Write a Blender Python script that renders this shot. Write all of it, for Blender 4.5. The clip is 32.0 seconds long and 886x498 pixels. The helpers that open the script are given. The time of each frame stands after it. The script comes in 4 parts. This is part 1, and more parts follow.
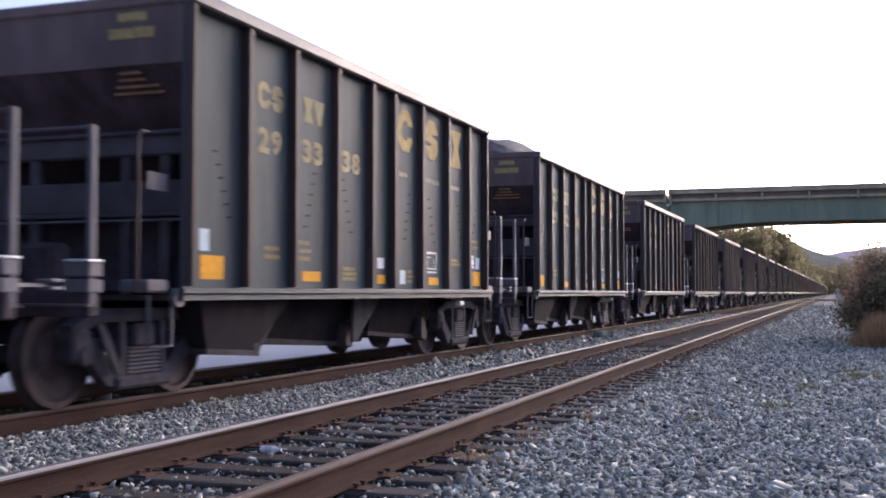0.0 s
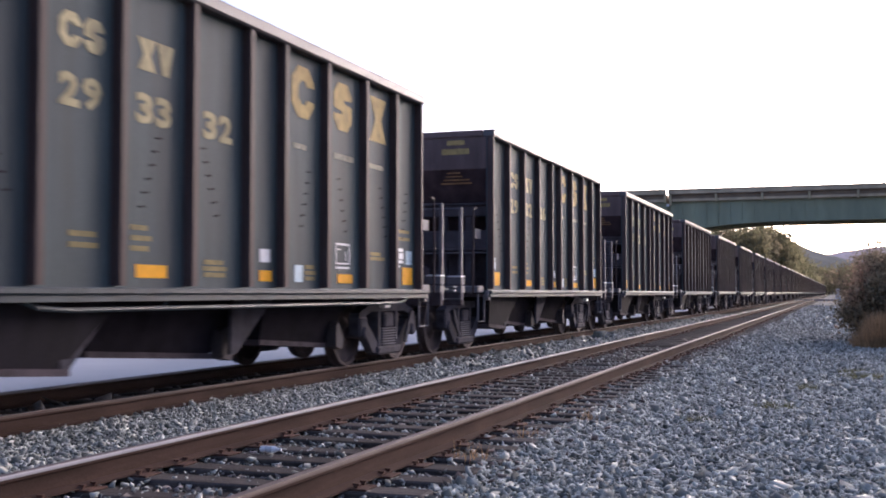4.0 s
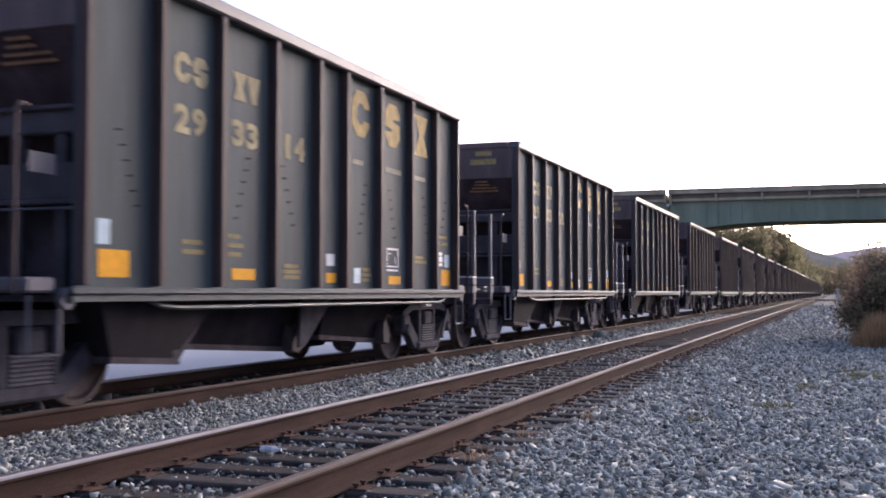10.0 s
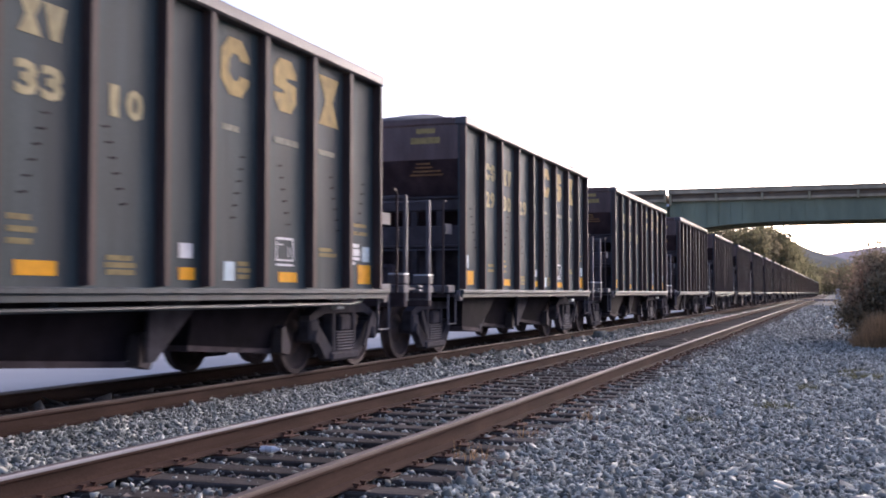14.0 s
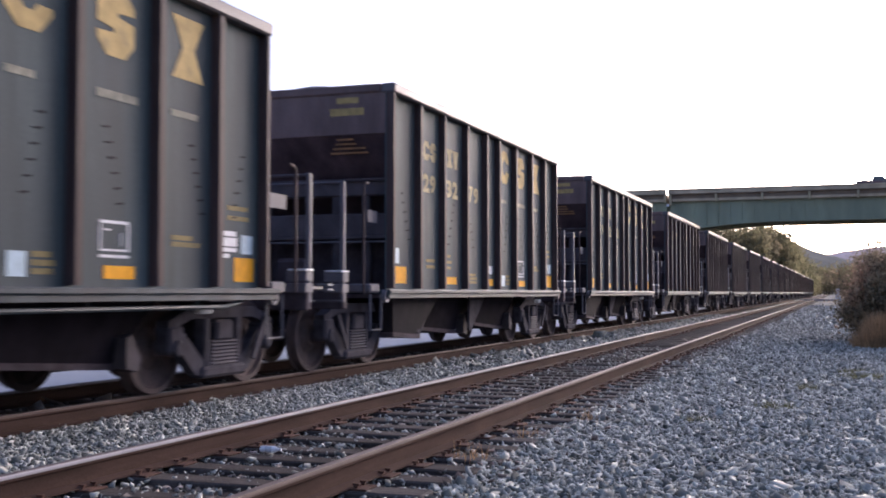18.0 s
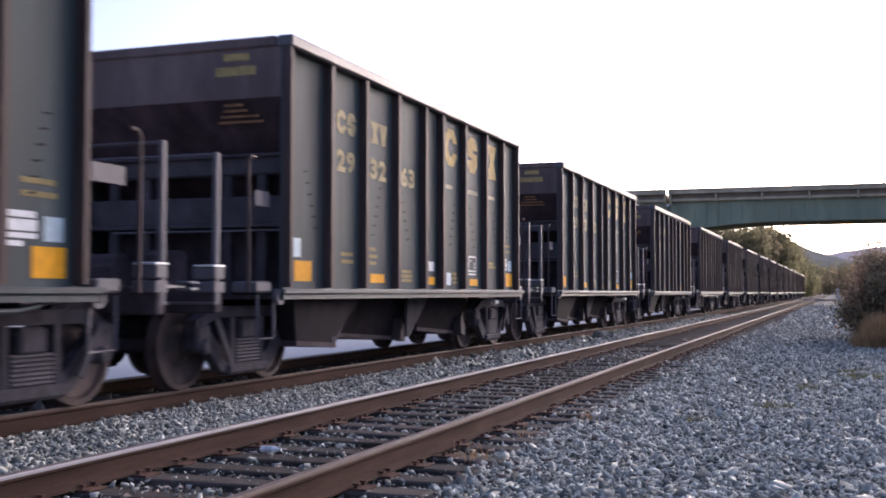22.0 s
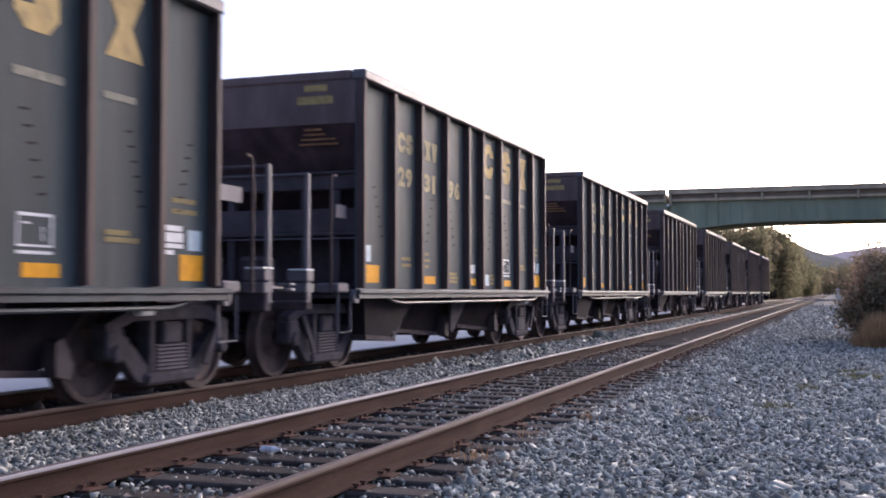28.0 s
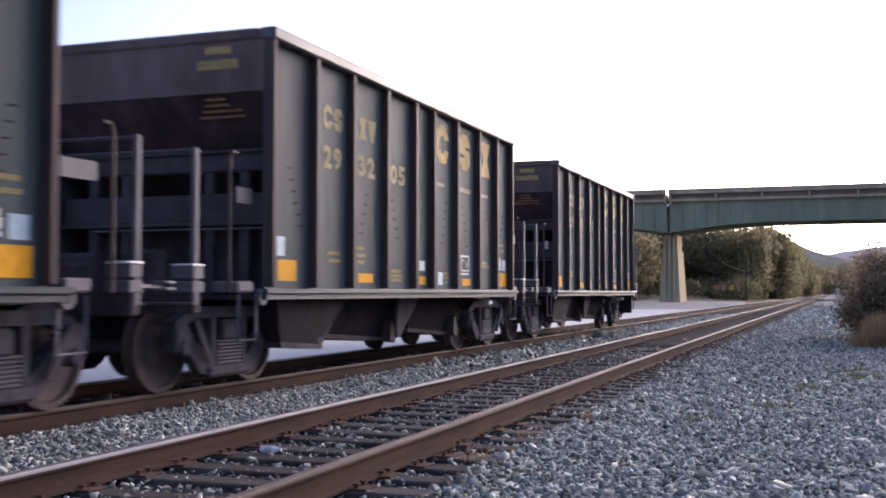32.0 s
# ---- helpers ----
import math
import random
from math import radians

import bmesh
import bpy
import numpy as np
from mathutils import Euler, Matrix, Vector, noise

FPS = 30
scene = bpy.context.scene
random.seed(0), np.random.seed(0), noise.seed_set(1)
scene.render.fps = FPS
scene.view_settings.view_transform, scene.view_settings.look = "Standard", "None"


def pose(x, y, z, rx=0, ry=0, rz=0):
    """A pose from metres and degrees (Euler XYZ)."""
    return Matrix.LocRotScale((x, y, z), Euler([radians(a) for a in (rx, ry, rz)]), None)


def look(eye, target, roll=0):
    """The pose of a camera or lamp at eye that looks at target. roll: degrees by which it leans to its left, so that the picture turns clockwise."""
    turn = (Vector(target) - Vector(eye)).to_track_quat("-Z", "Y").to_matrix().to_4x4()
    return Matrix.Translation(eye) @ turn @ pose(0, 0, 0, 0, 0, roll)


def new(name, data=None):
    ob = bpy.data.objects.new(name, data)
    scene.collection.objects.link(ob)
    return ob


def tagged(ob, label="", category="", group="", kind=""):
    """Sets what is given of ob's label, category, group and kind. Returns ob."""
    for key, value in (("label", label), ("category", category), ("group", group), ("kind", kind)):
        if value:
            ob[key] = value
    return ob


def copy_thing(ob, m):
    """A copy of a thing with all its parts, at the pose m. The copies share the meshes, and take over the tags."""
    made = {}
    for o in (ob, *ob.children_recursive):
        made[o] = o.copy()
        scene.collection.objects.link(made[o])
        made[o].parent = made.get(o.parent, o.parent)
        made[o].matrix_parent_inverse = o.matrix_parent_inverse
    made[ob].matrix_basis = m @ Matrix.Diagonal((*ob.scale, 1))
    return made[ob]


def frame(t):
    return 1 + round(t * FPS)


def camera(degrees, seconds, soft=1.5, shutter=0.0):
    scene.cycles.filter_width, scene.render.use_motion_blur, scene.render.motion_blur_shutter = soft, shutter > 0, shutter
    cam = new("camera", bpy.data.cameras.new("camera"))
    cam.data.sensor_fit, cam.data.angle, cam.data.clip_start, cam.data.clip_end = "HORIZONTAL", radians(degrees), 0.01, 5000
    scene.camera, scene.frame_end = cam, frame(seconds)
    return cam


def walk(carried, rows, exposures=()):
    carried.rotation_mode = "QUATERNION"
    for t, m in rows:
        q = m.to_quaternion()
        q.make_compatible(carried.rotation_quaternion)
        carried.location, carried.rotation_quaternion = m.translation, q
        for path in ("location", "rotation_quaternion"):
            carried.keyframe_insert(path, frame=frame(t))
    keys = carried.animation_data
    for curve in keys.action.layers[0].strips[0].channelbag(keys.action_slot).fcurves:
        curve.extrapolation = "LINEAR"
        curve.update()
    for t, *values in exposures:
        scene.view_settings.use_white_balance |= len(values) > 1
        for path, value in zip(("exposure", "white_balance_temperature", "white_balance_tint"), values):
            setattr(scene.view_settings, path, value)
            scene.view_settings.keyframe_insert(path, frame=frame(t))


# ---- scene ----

# ---------------------------------------------------------------- camera
EYE = (0.0, 0.0, 1.0)
FORWARD = (-0.33351, 0.94191, 0.03971)
cam = camera(43.79, 32.0, soft=1.85, shutter=0.16)
CAM_POSE = look(EYE, tuple(e + 10 * f for e, f in zip(EYE, FORWARD)))
walk(cam, [(0.0, CAM_POSE), (32.0, CAM_POSE)], exposures=[(0.0, 1.2, 6050, 23.5), (32.0, 1.2, 6050, 23.5)])

# ---------------------------------------------------------------- world and sun
SUN_ELEV, SUN_AZ = radians(15.0), radians(18.0)   # azimuth from +y towards +x
world = bpy.data.worlds.new("evening_sky")
scene.world = world
world.use_nodes = True
wn = world.node_tree
wn.nodes.clear()
sky = wn.nodes.new("ShaderNodeTexSky")
sky.sky_type = "NISHITA"
sky.sun_disc = False
sky.sun_elevation, sky.sun_rotation = SUN_ELEV, SUN_AZ
sky.air_density, sky.dust_density, sky.ozone_density = 0.5, 2.6, 0.8
background = wn.nodes.new("ShaderNodeBackground")
background.inputs["Strength"].default_value = 0.15
world_out = wn.nodes.new("ShaderNodeOutputWorld")
wn.links.new(sky.outputs[0], background.inputs["Color"])
wn.links.new(background.outputs[0], world_out.inputs["Surface"])

sun_data = bpy.data.lights.new("sun", "SUN")
sun_data.energy, sun_data.angle, sun_data.color = 0.4, radians(30), (1.0, 0.97, 0.95)
sun = new("sun", sun_data)
sun_way = Vector((math.sin(SUN_AZ) * math.cos(SUN_ELEV), math.cos(SUN_AZ) * math.cos(SUN_ELEV), math.sin(SUN_ELEV)))
sun.matrix_world = look(tuple(sun_way * 100), (0, 0, 0))


# ---------------------------------------------------------------- materials
def material(name, color, rough=0.8, metal=0.0, spread=0.35, scale=6.0, fine=60.0, bump=0.15, streak=None,
             stain=None, per_object=0.0, per_island=0.0, spec=0.5, stain_level=0.55, coords="Object", leafy=0.0):
    """Procedural surface: two scales of noise, optional stretched streaks, stain colour, random tint and bump."""
    m = bpy.data.materials.new(name)
    m.use_nodes = True
    nt = m.node_tree
    nodes, links = nt.nodes, nt.links
    bsdf = nodes["Principled BSDF"]
    bsdf.inputs["Metallic"].default_value = metal
    bsdf.inputs["Specular IOR Level"].default_value = spec
    tc = nodes.new("ShaderNodeTexCoord")
    mapping = nodes.new("ShaderNodeMapping")
    links.new(tc.outputs[coords], mapping.inputs["Vector"])
    if streak:
        mapping.inputs["Scale"].default_value = streak
    big = nodes.new("ShaderNodeTexNoise")
    big.inputs["Scale"].default_value, big.inputs["Detail"].default_value = scale, 5.0
    small = nodes.new("ShaderNodeTexNoise")
    small.inputs["Scale"].default_value, small.inputs["Detail"].default_value = fine, 3.0
    links.new(mapping.outputs[0], big.inputs["Vector"])
    links.new(tc.outputs[coords], small.inputs["Vector"])
    ramp = nodes.new("ShaderNodeValToRGB")
    lo = [max(0.0, c * (1 - spread)) for c in color]
    hi = [min(1.0, c * (1 + spread)) for c in color]
    ramp.color_ramp.elements[0].position, ramp.color_ramp.elements[1].position = 0.3, 0.7
    ramp.color_ramp.elements[0].color, ramp.color_ramp.elements[1].color = (*lo, 1), (*hi, 1)
    links.new(big.outputs["Fac"], ramp.inputs["Fac"])
    out = ramp.outputs["Color"]
    grain = nodes.new("ShaderNodeMapRange")
    grain.inputs["To Min"].default_value, grain.inputs["To Max"].default_value = 1 - spread * 0.6, 1 + spread * 0.6
    links.new(small.outputs["Fac"], grain.inputs["Value"])

    def multiply(a, value_socket):
        mix = nodes.new("ShaderNodeVectorMath")
        mix.operation = "SCALE"
        links.new(a, mix.inputs[0])
        links.new(value_socket, mix.inputs["Scale"])
        return mix.outputs[0]

    out = multiply(out, grain.outputs[0])
    if stain:
        spots = nodes.new("ShaderNodeTexNoise")
        spots.inputs["Scale"].default_value, spots.inputs["Detail"].default_value = scale * 0.45, 8.0
        links.new(mapping.outputs[0], spots.inputs["Vector"])
        cut = nodes.new("ShaderNodeMapRange")
        cut.inputs["From Min"].default_value, cut.inputs["From Max"].default_value = stain_level - 0.06, stain_level + 0.14
        links.new(spots.outputs["Fac"], cut.inputs["Value"])
        mix = nodes.new("ShaderNodeMix")
        mix.data_type = "RGBA"
        mix.inputs[7].default_value = (*stain, 1)
        links.new(cut.outputs[0], mix.inputs[0])
        links.new(out, mix.inputs[6])
        out = mix.outputs[2]
    if per_object:
        info = nodes.new("ShaderNodeObjectInfo")
        rng = nodes.new("ShaderNodeMapRange")
        rng.inputs["To Min"].default_value, rng.inputs["To Max"].default_value = 1 - per_object, 1 + per_object
        links.new(info.outputs["Random"], rng.inputs["Value"])
        out = multiply(out, rng.outputs[0])
    if per_island:
        geo = nodes.new("ShaderNodeNewGeometry")
        rng = nodes.new("ShaderNodeMapRange")
        rng.inputs["To Min"].default_value, rng.inputs["To Max"].default_value = 1 - per_island, 1 + per_island
        links.new(geo.outputs["Random Per Island"], rng.inputs["Value"])
        out = multiply(out, rng.outputs[0])
    links.new(out, bsdf.inputs["Base Color"])
    rr = nodes.new("ShaderNodeMapRange")
    rr.inputs["To Min"].default_value, rr.inputs["To Max"].default_value = max(0.05, rough - 0.12), min(1.0, rough + 0.12)
    links.new(big.outputs["Fac"], rr.inputs["Value"])
    links.new(rr.outputs[0], bsdf.inputs["Roughness"])
    if bump:
        bp = nodes.new("ShaderNodeBump")
        bp.inputs["Strength"].default_value, bp.inputs["Distance"].default_value = bump, 0.02
        links.new(small.outputs["Fac"], bp.inputs["Height"])
        links.new(bp.outputs[0], bsdf.inputs["Normal"])
    if leafy:
        through_light = nodes.new("ShaderNodeBsdfTranslucent")
        links.new(out, through_light.inputs["Color"])
        blend = nodes.new("ShaderNodeMixShader")
        blend.inputs[0].default_value = leafy
        links.new(bsdf.outputs[0], blend.inputs[1])
        links.new(through_light.outputs[0], blend.inputs[2])
        links.new(blend.outputs[0], nodes["Material Output"].inputs["Surface"])
    return m


M_CAR = material("weathered_car_paint", (0.071, 0.090, 0.093), 0.6, spread=0.30, scale=1.3, fine=40, bump=0.05,
                 streak=(2.5, 2.5, 0.35), stain=(0.058, 0.070, 0.075), stain_level=0.54, per_object=0.08, spec=0.085)
# weathered car paint again, browner and darker to carry the ribs' shaded faces
M_RIB = material("shaded_rib_paint", (0.080, 0.055, 0.051), 0.6, spread=0.25, scale=2.0, fine=40, bump=0.05,
                 streak=(2, 2, 0.4), per_object=0.12, spec=0.14)
M_END = material("brown_black_end_paint", (0.146, 0.098, 0.090), 0.6, spread=0.3, scale=2.0, fine=40, bump=0.06,
                 streak=(2, 2, 0.4), stain=(0.110, 0.072, 0.064), stain_level=0.55, per_object=0.12, spec=0.2)
M_SLOPE = material("rust_dark_slope_sheet", (0.078, 0.052, 0.056), 0.8, spread=0.35, scale=1.5, fine=30, bump=0.08,
                   streak=(2, 2, 0.5), per_object=0.1, spec=0.1)
M_CHORD = material("dusty_chord_paint", (0.102, 0.092, 0.096), 0.46, spread=0.22, scale=1.5, fine=30, bump=0.08, per_object=0.08, spec=0.16)
M_SILL = material("dusty_sill_paint", (0.048, 0.064, 0.072), 0.48, spread=0.3, scale=3.0, fine=30, bump=0.08,
                  stain=(0.05, 0.05, 0.055), per_object=0.08, spec=0.15)
M_UNDER = material("grimy_underframe", (0.070, 0.055, 0.062), 0.8, spread=0.35, scale=4.0, fine=30, bump=0.15, per_object=0.1, spec=0.1)
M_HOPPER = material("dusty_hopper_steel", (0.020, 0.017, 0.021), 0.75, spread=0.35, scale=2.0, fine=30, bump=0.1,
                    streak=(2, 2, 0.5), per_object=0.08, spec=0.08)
M_BEAM = material("dusty_beam_paint", (0.074, 0.062, 0.067), 0.7, spread=0.3, scale=3.0, fine=40, bump=0.08, per_object=0.1, spec=0.15)
M_STEEL = material("scuffed_bare_steel", (0.15, 0.147, 0.155), 0.5, 0.2, spread=0.3, scale=8, bump=0.05)
M_TRUCK = material("brake_dust_steel", (0.056, 0.051, 0.061), 0.85, spread=0.35, scale=6.0, fine=50, bump=0.2, per_object=0.08, spec=0.12)
M_WHEEL = material("rusty_wheel_steel", (0.078, 0.054, 0.050), 0.7, spread=0.35, scale=5.0, fine=40, bump=0.1, spec=0.25)
M_POST = material("grey_post_paint", (0.125, 0.116, 0.13), 0.6, spread=0.25, scale=3.0, fine=40, bump=0.05, per_object=0.1, spec=0.25)
# worn bare metal, near-white so that specular glints sit in the colour
M_WORN = material("worn_glint_steel", (0.8, 0.8, 0.8), 0.4, 0.2, spread=0.2, scale=8, bump=0.05)
M_LETTER = material("faded_cream_lettering", (0.44, 0.375, 0.22), 0.75, spread=0.25, scale=7, fine=50, bump=0.0,
                    stain=(0.22, 0.20, 0.15), stain_level=0.6, per_object=0.12, spec=0.1)
M_LOGO = material("faded_gold_lettering", (0.54, 0.40, 0.18), 0.75, spread=0.2, scale=7, fine=50, bump=0.0,
                  stain=(0.26, 0.22, 0.14), stain_level=0.62, per_object=0.1, spec=0.1)
M_DIM = material("dim_stencil_ochre", (0.20, 0.155, 0.06), 0.8, spread=0.3, scale=9, bump=0.0)
M_DIM2 = material("ochre_end_stencil", (0.36, 0.25, 0.09), 0.8, spread=0.3, scale=9, bump=0.0)
M_DIM3 = material("rust_red_end_stencil", (0.24, 0.12, 0.05), 0.8, spread=0.3, scale=9, bump=0.0)
M_PALE = material("worn_pale_stencil", (0.25, 0.24, 0.185), 0.8, spread=0.35, scale=14, bump=0.0)
M_YELLOW = material("reflective_yellow_sheet", (0.80, 0.37, 0.012), 0.7, spread=0.12, scale=10, bump=0.0, per_object=0.06, spec=0.15)
M_WHITE = material("white_stencil_paint", (0.62, 0.64, 0.66), 0.6, spread=0.15, scale=12, bump=0.0)
M_BLUEWHITE = material("pale_blue_tag", (0.38, 0.51, 0.58), 0.6, spread=0.15, scale=12, bump=0.0)
M_DARK = material("dark_mark", (0.022, 0.019, 0.023), 0.8, spread=0.3, scale=10, bump=0.0, spec=0.08)
# steel of the recessed bays, darkened to carry the shade under the car
M_PIT = material("shade_dark_recess_steel", (0.017, 0.014, 0.018), 0.9, spread=0.3, scale=4, bump=0.1, spec=0.05)
# black coal, base colour raised to imitate veiling glare from the sky
M_COAL = material("coal", (0.10, 0.088, 0.086), 0.6, spread=0.5, scale=8, fine=30, bump=0.6, spec=0.3)
M_RAIL = material("rusted_rail_web", (0.071, 0.044, 0.034), 0.88, spread=0.3, scale=3.0, fine=70, bump=0.15,
                  streak=(3, 0.35, 3), stain=(0.062, 0.037, 0.029), stain_level=0.55, spec=0.04)
M_RAILTOP = material("polished_rail_head", (0.16, 0.13, 0.125), 0.6, spread=0.2, scale=2.0, fine=50, bump=0.03, spec=0.15)
M_GAUGE = material("bright_worn_steel", (0.27, 0.255, 0.27), 0.6, 0.0, spread=0.15, scale=2.0, fine=50, bump=0.02, streak=(3, 0.3, 3))
M_WORNRAIL = material("rust_stained_worn_steel", (0.095, 0.062, 0.050), 0.7, 0.0, spread=0.3, scale=2.0, fine=50, bump=0.03, streak=(3, 0.3, 3), spec=0.3)
M_RAILTOP_DULL = material("dulled_rail_head", (0.20, 0.15, 0.13), 0.5, 0.6, spread=0.3, scale=2.0, fine=50, bump=0.03)
M_TIE = material("weathered_tie_timber", (0.084, 0.072, 0.065), 0.9, spread=0.4, scale=5.0, fine=40, bump=0.5,
                 streak=(0.6, 6, 6), per_object=0.25, spec=0.06)
M_PLATE = material("rusty_tie_plate", (0.10, 0.055, 0.04), 0.85, spread=0.35, scale=12, fine=60, bump=0.2, per_object=0.15, spec=0.1)
M_STONE = material("ballast_stone", (0.362, 0.367, 0.326), 0.92, spread=0.25, scale=14, fine=90, bump=0.2, per_island=0.68, spec=0.12)
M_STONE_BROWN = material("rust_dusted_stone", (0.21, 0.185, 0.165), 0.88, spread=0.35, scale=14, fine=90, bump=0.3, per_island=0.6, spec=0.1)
M_BED = material("rust_brown_trackbed", (0.062, 0.053, 0.048), 0.95, spread=0.45, scale=9.0, fine=45, bump=0.6, spec=0.04)
M_CHIP = material("dry_bark_chip", (0.2, 0.145, 0.12), 0.9, spread=0.35, scale=14, fine=60, bump=0.2, per_island=0.5)
M_YARD = material("grey_yard_gravel", (0.36, 0.33, 0.30), 0.9, spread=0.2, scale=0.5, fine=14, bump=0.2, spec=0.1)
M_ROAD = material("pale_access_road", (0.60, 0.585, 0.57), 0.85, spread=0.1, scale=0.25, fine=12, bump=0.1, spec=0.1)
M_GIRDER = material("green_girder_paint", (0.232, 0.250, 0.160), 0.6, spread=0.2, scale=0.5, fine=5, bump=0.05,
                    streak=(1, 1, 0.3), stain=(0.24, 0.265, 0.185), stain_level=0.6)
M_PARAPET = material("weathered_parapet", (0.47, 0.37, 0.25), 0.85, spread=0.25, scale=0.6, fine=6, bump=0.1, spec=0.15)
M_FASCIA = material("brown_fascia", (0.19, 0.135, 0.09), 0.8, spread=0.25, scale=0.6, fine=6, bump=0.05)
M_CONCRETE = material("stained_pier_concrete", (0.40, 0.325, 0.205), 0.9, spread=0.2, scale=0.5, fine=8, bump=0.15,
                      streak=(1.5, 1.5, 0.2), stain=(0.27, 0.225, 0.155), stain_level=0.56, spec=0.15)
M_BARK = material("bark", (0.07, 0.055, 0.045), 0.95, spread=0.4, scale=4, fine=30, bump=0.5)
M_WOODS = material("woodland_foliage", (0.26, 0.205, 0.12), 0.95, spread=0.35, scale=0.08, fine=1.5, bump=0.0, per_island=0.5,
                   stain=(0.27, 0.20, 0.135), stain_level=0.52)
M_TREES = material("autumn_tree_leaves", (0.215, 0.205, 0.118), 0.9, spread=0.2, scale=0.12, fine=1.5, bump=0.0, per_island=0.15,
                   stain=(0.235, 0.195, 0.122), stain_level=0.50, leafy=0.65, spec=0.05)
M_LEAF = material("shrub_leaves", (0.32, 0.255, 0.165), 0.8, spread=0.35, scale=1.2, fine=20, bump=0.0, per_island=0.55,
                  stain=(0.40, 0.225, 0.17), stain_level=0.50, leafy=0.4, spec=0.15)
M_WEED = material("olive_weed", (0.20, 0.19, 0.10), 0.9, spread=0.3, scale=6, fine=20, bump=0.0, per_island=0.4, leafy=0.4)
M_GRASS = material("dry_grass", (0.46, 0.29, 0.15), 0.95, spread=0.35, scale=3, fine=20, bump=0.0, per_island=0.4, leafy=0.4)
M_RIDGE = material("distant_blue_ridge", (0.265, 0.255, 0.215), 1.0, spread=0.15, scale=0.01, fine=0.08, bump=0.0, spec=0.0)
# far ridge: base colour lifted to carry aerial haze and sunlight
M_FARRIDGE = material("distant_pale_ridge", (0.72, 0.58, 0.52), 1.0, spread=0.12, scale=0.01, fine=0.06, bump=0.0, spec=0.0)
M_PLASTIC = material("crumpled_clear_plastic", (0.90, 0.91, 0.96), 0.4, spread=0.15, scale=30, bump=0.1)
M_TRUCKBODY = material("dark_red_vehicle_paint", (0.10, 0.045, 0.045), 0.35, spread=0.1, scale=2, bump=0.0)
M_GLASS = material("dark_vehicle_glass", (0.06, 0.06, 0.07), 0.1, spread=0.1, scale=2, bump=0.0)
M_POLE = material("pole_timber", (0.06, 0.05, 0.045), 0.9, spread=0.3, scale=2, bump=0.2)
M_SIGN = material("yellow_sign_face", (0.62, 0.36, 0.10), 0.5, spread=0.1, scale=4, bump=0.0)


def ground_material():
    """Grey ballast near the tracks, turning to dusty brown earth and dry grass away from them."""
    m = bpy.data.materials.new("ballast_and_earth")
    m.use_nodes = True
    nt = m.node_tree
    nodes, links = nt.nodes, nt.links
    bsdf = nodes["Principled BSDF"]
    bsdf.inputs["Roughness"].default_value = 0.95
    bsdf.inputs["Specular IOR Level"].default_value = 0.06
    tc = nodes.new("ShaderNodeTexCoord")
    cells = nodes.new("ShaderNodeTexVoronoi")
    cells.inputs["Scale"].default_value = 18.0
    links.new(tc.outputs["Object"], cells.inputs["Vector"])
    stones = nodes.new("ShaderNodeValToRGB")
    stones.color_ramp.elements[0].color = (0.15, 0.147, 0.130, 1)
    stones.color_ramp.elements[1].color = (0.40, 0.39, 0.345, 1)
    sep = nodes.new("ShaderNodeSeparateColor")
    links.new(cells.outputs["Color"], sep.inputs[0])
    links.new(sep.outputs[0], stones.inputs["Fac"])
    patches = nodes.new("ShaderNodeTexNoise")
    patches.inputs["Scale"].default_value, patches.inputs["Detail"].default_value = 0.12, 6.0
    links.new(tc.outputs["Object"], patches.inputs["Vector"])
    earth = nodes.new("ShaderNodeValToRGB")
    earth.color_ramp.elements[0].position, earth.color_ramp.elements[1].position = 0.35, 0.65
    earth.color_ramp.elements[0].color = (0.13, 0.105, 0.07, 1)
    earth.color_ramp.elements[1].color = (0.24, 0.19, 0.125, 1)
    links.new(patches.outputs["Fac"], earth.inputs["Fac"])
    xyz = nodes.new("ShaderNodeSeparateXYZ")
    links.new(tc.outputs["Object"], xyz.inputs[0])
    wobble = nodes.new("ShaderNodeMath")
    wobble.operation = "MULTIPLY_ADD"
    wobble.inputs[1].default_value = 6.0
    links.new(patches.outputs["Fac"], wobble.inputs[0])
    links.new(xyz.outputs["X"], wobble.inputs[2])
    right = nodes.new("ShaderNodeMapRange")
    right.inputs["From Min"].default_value, right.inputs["From Max"].default_value = 3.6, 5.0
    links.new(wobble.outputs[0], right.inputs["Value"])
    left = nodes.new("ShaderNodeMapRange")
    left.inputs["From Min"].default_value, left.inputs["From Max"].default_value = -6.0, -7.5
    links.new(wobble.outputs[0], left.inputs["Value"])
    either = nodes.new("ShaderNodeMath")
    either.operation = "MAXIMUM"
    links.new(right.outputs[0], either.inputs[0])
    links.new(left.outputs[0], either.inputs[1])
    mix = nodes.new("ShaderNodeMix")
    mix.data_type = "RGBA"
    links.new(either.outputs[0], mix.inputs[0])
    links.new(stones.outputs[0], mix.inputs[6])
    links.new(earth.outputs[0], mix.inputs[7])
    links.new(mix.outputs[2], bsdf.inputs["Base Color"])
    bp = nodes.new("ShaderNodeBump")
    bp.inputs["Strength"].default_value, bp.inputs["Distance"].default_value = 0.8, 0.04
    links.new(cells.outputs["Distance"], bp.inputs["Height"])
    links.new(bp.outputs[0], bsdf.inputs["Normal"])
    return m


M_GROUND = ground_material()


